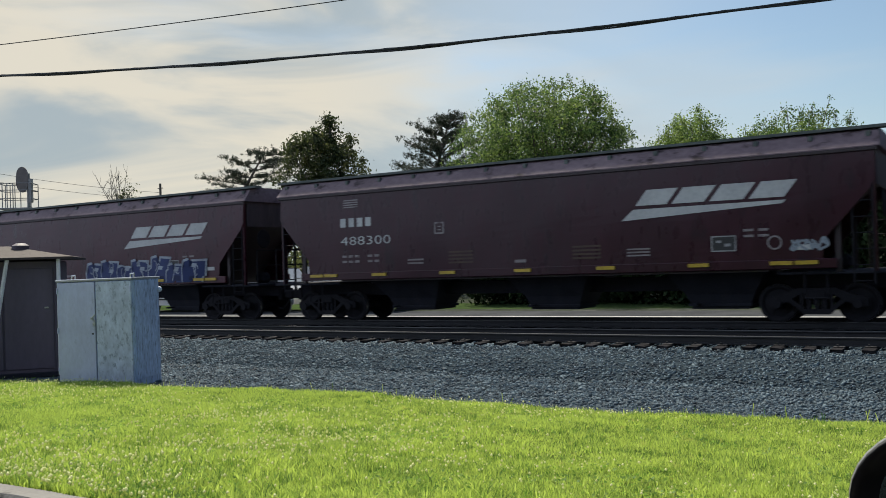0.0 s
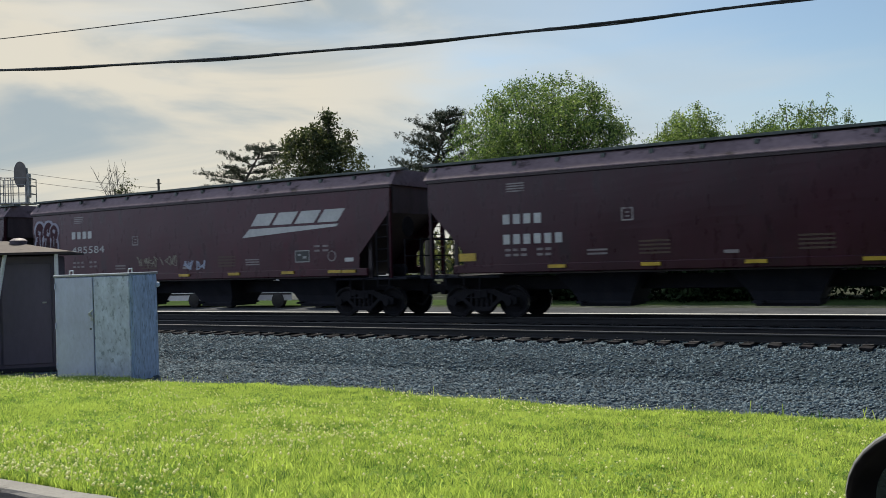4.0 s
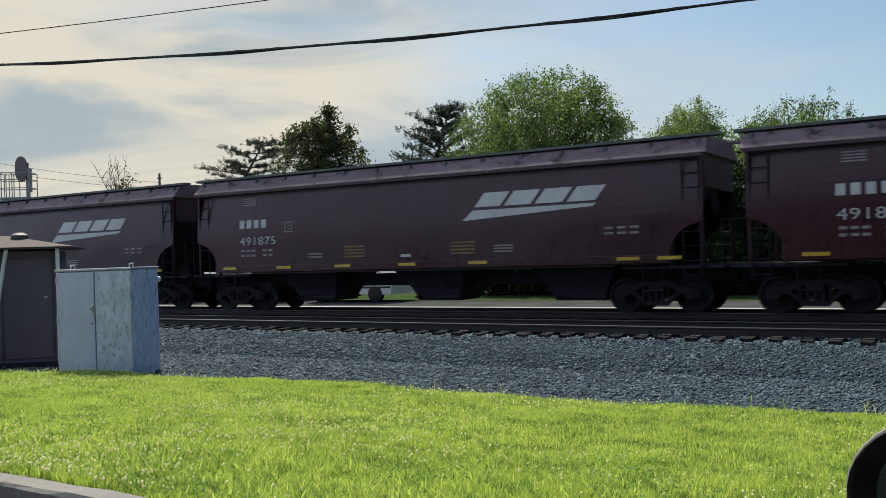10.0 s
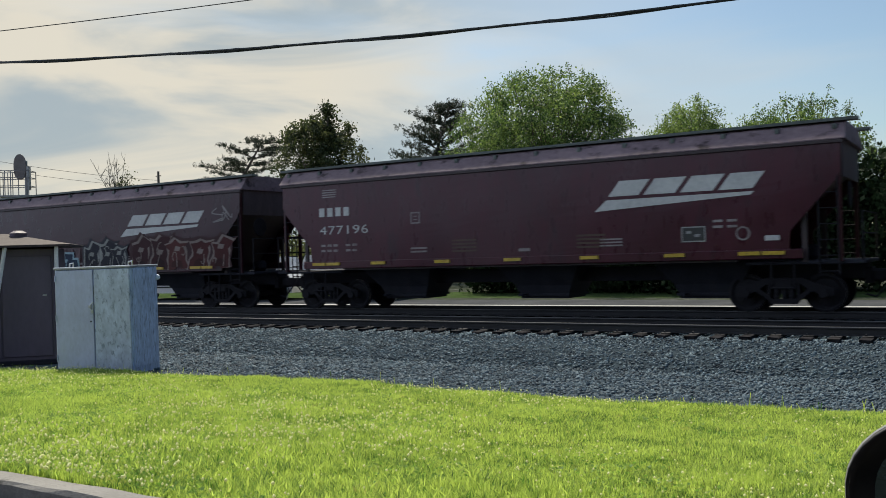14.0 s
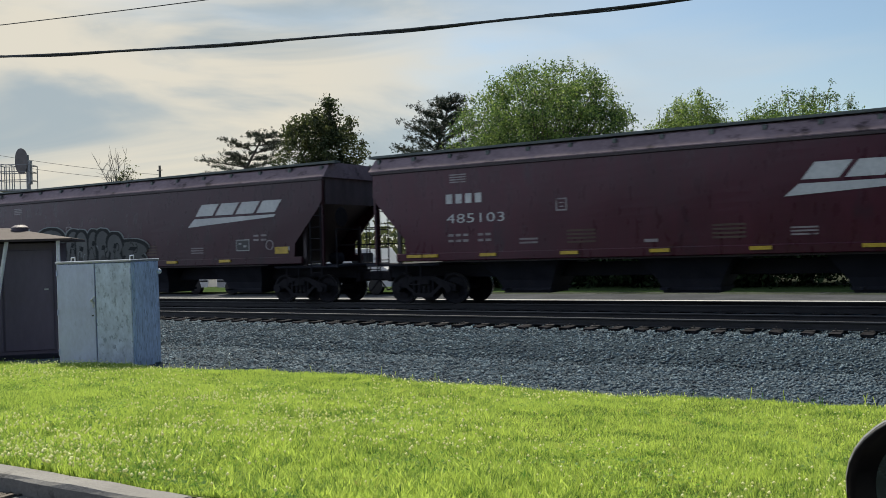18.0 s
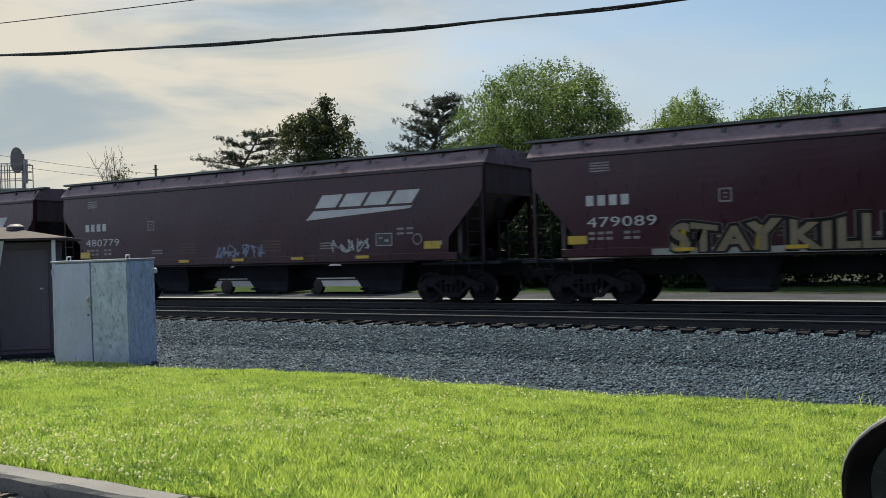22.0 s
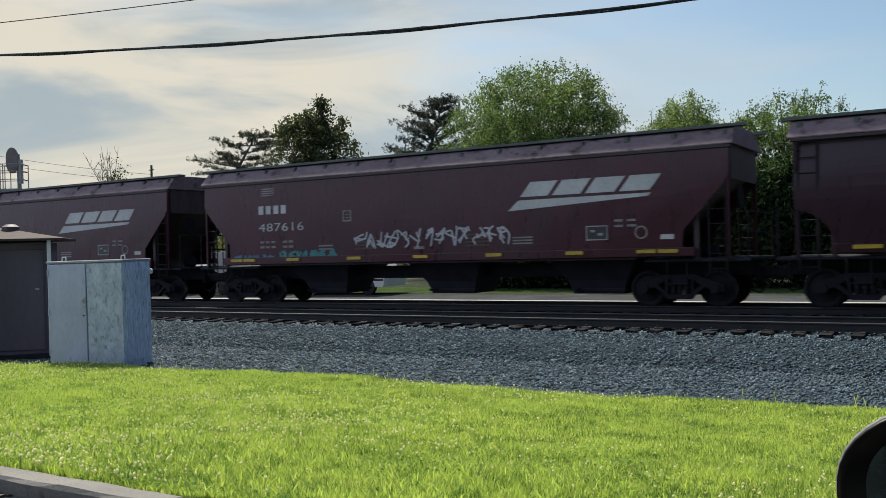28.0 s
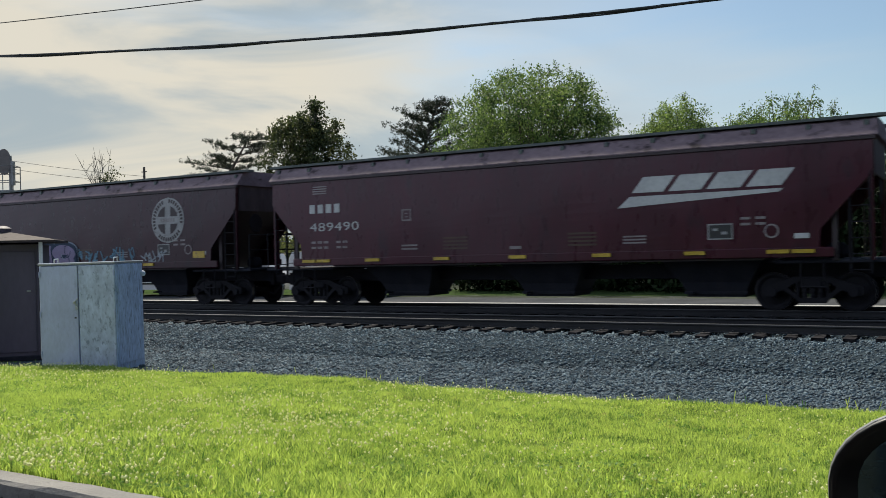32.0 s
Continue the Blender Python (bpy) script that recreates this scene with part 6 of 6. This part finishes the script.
def signal_mast():
    """Colour-light signal with a service cage, behind the tracks."""
    x, y = -45.0, 30.0
    top = thing("railway_signal", "black railway signal head with a steel service cage", "signal", pose(x, y, -0.3, 0, 0, 38))
    bm = bmesh.new()
    tube(bm, (0.28, 0.1, -0.2), (0.28, 0.1, 7.7), 0.10, 0.08, 12)
    part("mast", bm, M["mast"], top)
    bm = bmesh.new()
    prism(bm, [(0.32 * math.cos(a), 7.36 + 0.70 * math.copysign(abs(math.sin(a)) ** 0.75, math.sin(a))) for a in np.linspace(0, 2 * math.pi, 28)[:-1]], -0.05, 0.05)
    head = part("signal_head", bm, M["signal"], top)
    for z in (7.0, 7.36, 7.72):
        bm = bmesh.new()
        lathe(bm, [(0.13, 0.05), (0.11, 0.30)], 14)
        bm.transform(Matrix.Translation((0, 0, z)))
        part("lamp_hood", bm, M["signal"], head)
    part("platform", blk(-1.1, 0.62, -0.6, 0.6, 5.72, 5.80), M["mast"], top)
    for x0 in (-1.1, -0.85, -0.6, -0.3, 0.62):
        for y0 in (-0.6, 0.6):
            bm = bmesh.new()
            tube(bm, (x0, y0, 5.76), (x0, y0, 7.12), 0.026, sides=6)
            part("cage_post", bm, M["mast"], top)
    for z in (6.3, 6.75, 7.12):
        bm = bmesh.new()
        for y0 in (-0.6, 0.6):
            tube(bm, (-1.1, y0, z), (0.62, y0, z), 0.024, sides=6)
        for x0 in (-1.1, 0.62):
            tube(bm, (x0, -0.6, z), (x0, 0.6, z), 0.024, sides=6)
        part("cage_rail", bm, M["mast"], top)
    part("relay_box", blk(0.34, 0.50, -0.1, 0.2, 6.1, 7.4, bevel=0.02), M["mast"], top, "grey relay box")


signal_mast()


# ---- trees ----
def limb(bm, a, b, r0, r1, bend, rand):
    a, b = Vector(a), Vector(b)
    mid = a.lerp(b, 0.5) + Vector((rand.uniform(-bend, bend), rand.uniform(-bend, bend), rand.uniform(0, bend)))
    tube(bm, a, mid, r0, (r0 + r1) / 2, 6, caps=False)
    tube(bm, mid, b, (r0 + r1) / 2, r1, 6, caps=False)
    return mid


def leaves(rand, centres, spread, count, size, flat=0.8, slim=0.55):
    """Small leaf-like quads strewn in clumps."""
    c = rand.integers(0, len(centres), count)
    p = centres[c] + rand.standard_normal((count, 3)) * spread * np.array([1, 1, flat])
    a, b = rand.standard_normal((count, 3)), rand.standard_normal((count, 3))
    a /= np.linalg.norm(a, axis=1)[:, None]
    b -= a * (a * b).sum(1)[:, None]
    b /= np.linalg.norm(b, axis=1)[:, None]
    s = (size * (0.6 + 0.8 * rand.random(count)))[:, None]
    v = np.stack([p - a * s, p + b * s * slim, p + a * s, p - b * s * slim], 1).reshape(-1, 3)
    return v, np.arange(count * 4).reshape(-1, 4)


def broadleaf(x, y, height, wide, mat, label, seed, low=0.25, count=9000, size=0.10, clumps=160, spread=0.34, ground=0.0, sprigs=0, cone=0.0, lumpy=1.0):
    """Trunk, limbs and a crown of leaf clumps on a lumpy dome; sprigs: upright twigs above it; cone: how far it narrows upwards."""
    rand, r2 = np.random.default_rng(seed), random.Random(seed)
    top = thing("tree", label, "tree", pose(x, y, ground), group="trees beyond the railway")
    bm = bmesh.new()
    trunk_top = height * (low + 0.25)
    tube(bm, (0, 0, -0.2), (0.1, 0, trunk_top), 0.028 * height, 0.016 * height, 10)
    base, span = height * low, height * (1 - low)
    q = rand.standard_normal((clumps, 3))
    q /= np.linalg.norm(q, axis=1)[:, None]
    r = rand.random(clumps) ** 0.36
    lump = 0.93 + lumpy * (0.07 * np.sin(4.1 * q[:, 0] + seed) * np.cos(3.7 * q[:, 1] + seed * 1.7) + 0.06 * np.sin(7 * q[:, 2] + 6 * q[:, 0] + seed))
    pts = q * (r * lump)[:, None] * np.array([wide / 2, wide / 2, span / 2])
    pts[:, :2] *= (1 - cone * (pts[:, 2] / span + 0.5))[:, None]
    pts[:, 2] += base + span * 0.5
    pts[:, 2] -= (pts[:, 2].max() + spread * 0.9) - height
    pts[:, 2] = np.maximum(pts[:, 2], 0.5)
    # twigs that rise out of the upper crown, each with a string of leaves
    up, twigs = [], bmesh.new()
    for i in range(sprigs):
        foot = pts[rand.integers(0, clumps)]
        way = np.array([rand.uniform(-0.35, 0.35), rand.uniform(-0.35, 0.35), 1.0]) * rand.uniform(0.25, 0.8)
        up += [foot + way * k for k in (0.25, 0.5, 0.75, 1.0)]
        tube(twigs, foot, foot + way, 0.014, 0.006, 4, caps=False)
    for i in range(0, len(pts), 6):
        start = (0.05, 0, min(trunk_top, max(height * low * 0.8, pts[i][2] * 0.62)))
        limb(bm, start, pts[i], 0.007 * height, 0.012, 0.25, r2)
    part("trunk", bm, M["bark"], top)
    if up:
        tagged(part("twigs", twigs, M["bark"], top), kind="stuff")
    else:
        twigs.free()
    v, f = leaves(rand, pts, spread, count, size)
    if up:
        v2, f2 = leaves(rand, np.array(up), 0.07, sprigs * 55, size * 0.75)
        v, f = np.concatenate([v, v2]), np.concatenate([f, f2 + len(v)])
    part("crown", soup("crown", v, f, mat), None, top, "loose leafy crown")
    return top


def pine(x, y, height, wide, label, seed, bare=0.35, whorls=9, taper=0.75, tufts=7, lean=0.0, rise=(0.1, 0.4), long_bough=0.0, boughs=4):
    """A pine of whorled, upswept boughs with tufts of needles; its top leans along x, and one low bough may reach far out."""
    rand, r2 = np.random.default_rng(seed), random.Random(seed)
    top = thing("pine_tree", label, "tree", pose(x, y, 0), group="trees beyond the railway")
    bm = bmesh.new()
    tube(bm, (0, 0, -0.2), (0, 0, height * bare), 0.020 * height, 0.014 * height, 9)
    tube(bm, (0, 0, height * bare), (lean, lean * 0.8, height * 0.98), 0.014 * height, 0.02, 9)
    vs, fs, n = [], [], 0

    def bough(foot, tip, tufts):
        nonlocal n
        mid = limb(bm, foot, tip, 0.05, 0.014, 0.10, r2)
        for s in np.linspace(0.25, 1.0, tufts):
            base = foot.lerp(mid, s * 2) if s < 0.5 else mid.lerp(tip, s * 2 - 1)
            for _ in range(4):
                spot = np.array(base) + rand.standard_normal(3) * np.array((0.22, 0.22, 0.05)) * (0.3 + s)
                stem = spot + np.array((0, 0, 0.13)) + rand.standard_normal(3) * 0.05
                v, f = leaves(rand, np.array([spot, (spot + stem) / 2, stem]), 0.05, 22, 0.066, flat=0.6, slim=0.22)
                vs.append(v)
                fs.append(f + n)
                n += len(v)

    for w in range(whorls):
        k = w / (whorls - 1)
        z = height * (bare + (0.95 - bare) * k)
        reach = wide * 0.5 * (1 - taper * k ** 1.2)
        foot = Vector((lean * k, lean * 0.8 * k, z))
        turn = r2.uniform(0, 6.28)
        for i in range(boughs):
            a = turn + i * 6.283 / boughs + r2.uniform(-0.4, 0.4)
            ln = reach * r2.uniform(0.5, 1.12)
            bough(foot, foot + Vector((math.cos(a) * ln, math.sin(a) * ln, ln * r2.uniform(*rise))), max(4, int(tufts * ln / (wide * 0.5)) + 2))
    if long_bough:
        foot = Vector((0, 0, height * bare + 0.5))
        bough(foot, foot + Vector((-0.75, -0.66, 0.10)) * long_bough, tufts + 3)
    bough(Vector((lean * 0.9, lean * 0.7, height * 0.9)), Vector((lean, lean * 0.8, height)), 4)
    part("trunk", bm, M["bark"], top)
    part("crown", soup("crown", np.concatenate(vs), np.concatenate(fs), M["needle"]), None, top, "dark tufted needles")


def bare_tree(x, y, height, seed):
    r2, rand = random.Random(seed), np.random.default_rng(seed)
    top = thing("bare_tree", "nearly bare tree with a few small leaves", "tree", pose(x, y, 0), group="trees beyond the railway")
    bm = bmesh.new()
    tips = []
    tube(bm, (0, 0, -0.2), (0, 0, height * 0.45), 0.14, 0.09, 8)
    for i in range(13):
        a, sp = r2.uniform(0, 6.28), r2.uniform(0.8, 3.2)
        tip = Vector((math.cos(a) * sp, math.sin(a) * sp * 0.6, height * r2.uniform(0.76, 1.0)))
        m0 = limb(bm, (0, 0, height * r2.uniform(0.3, 0.45)), tip, 0.05, 0.010, 0.4, r2)
        for j in range(7):
            q = m0.lerp(tip, r2.uniform(0, 0.9))
            e = q + Vector((r2.uniform(-0.8, 0.8), r2.uniform(-0.5, 0.5), r2.uniform(0.2, 0.9)))
            limb(bm, q, e, 0.018, 0.007, 0.08, r2)
            tips.append(e)
    part("trunk", bm, M["twig"], top)
    pts = np.array([t for t in tips if t.x > 0.3]) if any(t.x > 0.3 for t in tips) else np.array(tips)
    pts = pts[pts[:, 2] < height * 0.9]
    v, f = leaves(rand, pts, 0.22, 260, 0.09)
    part("crown", soup("crown", v, f, M["leaf_dark"]), None, top, "a few last leaves")


pine(-46.1, 48.0, 10.5, 6.6, "dark open-crowned pine with upswept boughs", 4, bare=0.70, whorls=6, taper=0.22, lean=1.3, rise=(0.02, 0.30), tufts=14, boughs=4)
broadleaf(-38.6, 48.0, 11.9, 8.8, M["leaf_dark"], "dense dark green maple in full leaf", 19, low=0.40, count=20000, clumps=210, spread=0.26, size=0.10, sprigs=34, cone=0.46, lumpy=0.8)
pine(-31.6, 50.0, 11.7, 7.6, "ragged dark pine with long side boughs", 8, bare=0.50, whorls=11, taper=0.66, tufts=18, lean=1.3, rise=(0.16, 0.55), long_bough=5.4, boughs=5)
broadleaf(-20.8, 45.0, 11.6, 11.0, M["leaf_bright"], "broad bright green tree in full leaf", 23, low=0.10, count=96000, clumps=900, spread=0.26, size=0.066, sprigs=110, lumpy=0.30)
broadleaf(-12.0, 42.0, 8.5, 7.4, M["leaf_bright"], "feathery green tree with upright twigs", 36, low=0.12, count=46000, clumps=420, spread=0.20, size=0.052, sprigs=130, cone=0.42, lumpy=0.2)
broadleaf(-6.7, 40.0, 7.6, 8.4, M["leaf_bright"], "feathery green tree with upright twigs", 41, low=0.1, count=52000, clumps=470, spread=0.20, size=0.052, sprigs=150, cone=0.25, lumpy=0.3)
broadleaf(-0.6, 39.0, 6.0, 6.0, M["leaf_bright"], "feathery green tree with upright twigs", 47, low=0.1, count=16000, clumps=180, spread=0.20, size=0.056, sprigs=70)
# this tree's shade is in its leaf colour too
broadleaf(3.6, 36.0, 7.6, 7.0, M["shade_leaf"], "green tree in full leaf, shade in its dark colour", 53, low=0.1, count=6000, clumps=110, spread=0.4)
bare_tree(-62.0, 50.0, 11.0, 5)

# a tangled hedge and a thicket under the trees, shade put into their leaf colour
rh = np.random.default_rng(77)
hx = rh.uniform(-23, 12, 420)
hz = rh.random(420) ** 1.2 * (2.2 + 1.2 * np.sin(hx * 0.5))
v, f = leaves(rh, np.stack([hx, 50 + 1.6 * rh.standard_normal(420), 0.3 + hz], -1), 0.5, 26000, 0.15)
tagged(part("hedge", soup("hedge", v, f, M["shade_leaf"])), "tangled green shrubs along the far fence, shade in their colour", "shrubs", kind="stuff")
hx = rh.uniform(-21.2, 10, 820)
tall = np.interp(hx, [-21.2, -18.0, -15.2, 10], [2.3, 3.4, 4.7, 4.8])
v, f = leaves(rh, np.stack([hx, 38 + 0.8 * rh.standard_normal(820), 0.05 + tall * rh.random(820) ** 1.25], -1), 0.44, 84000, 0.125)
tagged(part("thicket", soup("thicket", v, f, M["shade_leaf"])), "tall thicket behind the service lane, shade in its dark colour", "shrubs", kind="stuff")
v, f = leaves(rh, np.stack([rh.uniform(-140, 60, 900), rh.uniform(75, 95, 900), 0.5 + 3.2 * rh.random(900)], -1), 1.0, 30000, 0.35)
tagged(part("far_woods", soup("far_woods", v, f, M["leaf_dark"])), "low line of distant dark trees", "woods", kind="stuff")


def far_pole(x, y, h):
    top = thing("utility_pole", "thin distant wooden pole", "pole", pose(x, y, -0.2), group="utility poles")
    bm = bmesh.new()
    tube(bm, (0, 0, -0.2), (0, 0, h), 0.14, 0.11, 8)
    part("shaft", bm, M["pole"], top)
    part("crossarm", blk(-0.35, 0.35, -0.05, 0.05, h - 0.5, h - 0.42), M["pole"], top)


far_pole(-70.6, 62.0, 10.9)
far_pole(-80.0, 40.0, 13.4)
for k in range(2):
    strand("power_line", (-80.0, 40.0, 12.9 - k * 0.8), (-70.6, 62.0, 9.8 - k * 0.7), 0.5, 0.016, M["cable"], "thin distant power line", "wire", steps=16, sides=4)


def parked_van(x, y, z, paint, label):
    """A pale van far beyond the railway."""
    top = thing("van", label, "van", pose(x, y, z, 0, 0, 3), group="parked vans")
    bm = bmesh.new()
    prism(bm, [(-2.4, 0.35), (2.3, 0.35), (2.4, 0.9), (1.9, 1.25), (1.2, 2.05), (-2.2, 2.1), (-2.4, 1.8)], -0.95, 0.95)
    part("body", bm, M[paint], top)
    part("side_trim", blk(-2.38, 2.3, -0.965, -0.94, 0.62, 0.70), M["black"], top, "dark side trim")
    part("side_window", blk(0.3, 1.4, -0.965, -0.945, 1.3, 1.85), M["dark_glass"], top)
    for u in (-1.5, 1.5):
        bm = bmesh.new()
        lathe(bm, [(0.2, -1.0), (0.36, -0.98), (0.36, -0.75), (0.2, -0.74)], 16)
        part("wheel", bm, M["black"], top, at=pose(u, 0, 0.36))


for i in range(4):
    pale = i % 2 == 0
    parked_van(-25.0 - 5.6 * i, 33.4, -0.30, "pale_wall" if pale else "silver", "white van parked beyond the railway" if pale else "silver-grey van parked beyond the railway")


# ---- what moves ----
def motions():
    """The train runs steadily to the west, and its wheels roll."""
    times = (0, 4, 8, 12, 16, 20, 24, 28, 32)
    for car, row in zip(CARS, LIST):
        walk(car, [(t, pose(row[0] - 17.62 * t - 0.01 * t * t, FAR, 0)) for t in times])
    steps = range(0, 32 * FPS + 1)
    first = {}
    for car in CARS:
        for w in (o for o in car.children_recursive if o.name.startswith("wheelset")):
            side = w.matrix_basis.translation.x > 0
            if side not in first:
                x = 0.89 if side else -0.89
                walk(w, [(k / FPS, pose(x, 0, WHEEL, 0, -math.degrees((17.62 * k / FPS + 0.01 * (k / FPS) ** 2) / WHEEL), 0)) for k in steps])
                first[side] = w.animation_data
            else:
                w.rotation_mode = "QUATERNION"
                keys = w.animation_data_create()
                keys.action = first[side].action
                keys.action_slot = first[side].action_slot


motions()
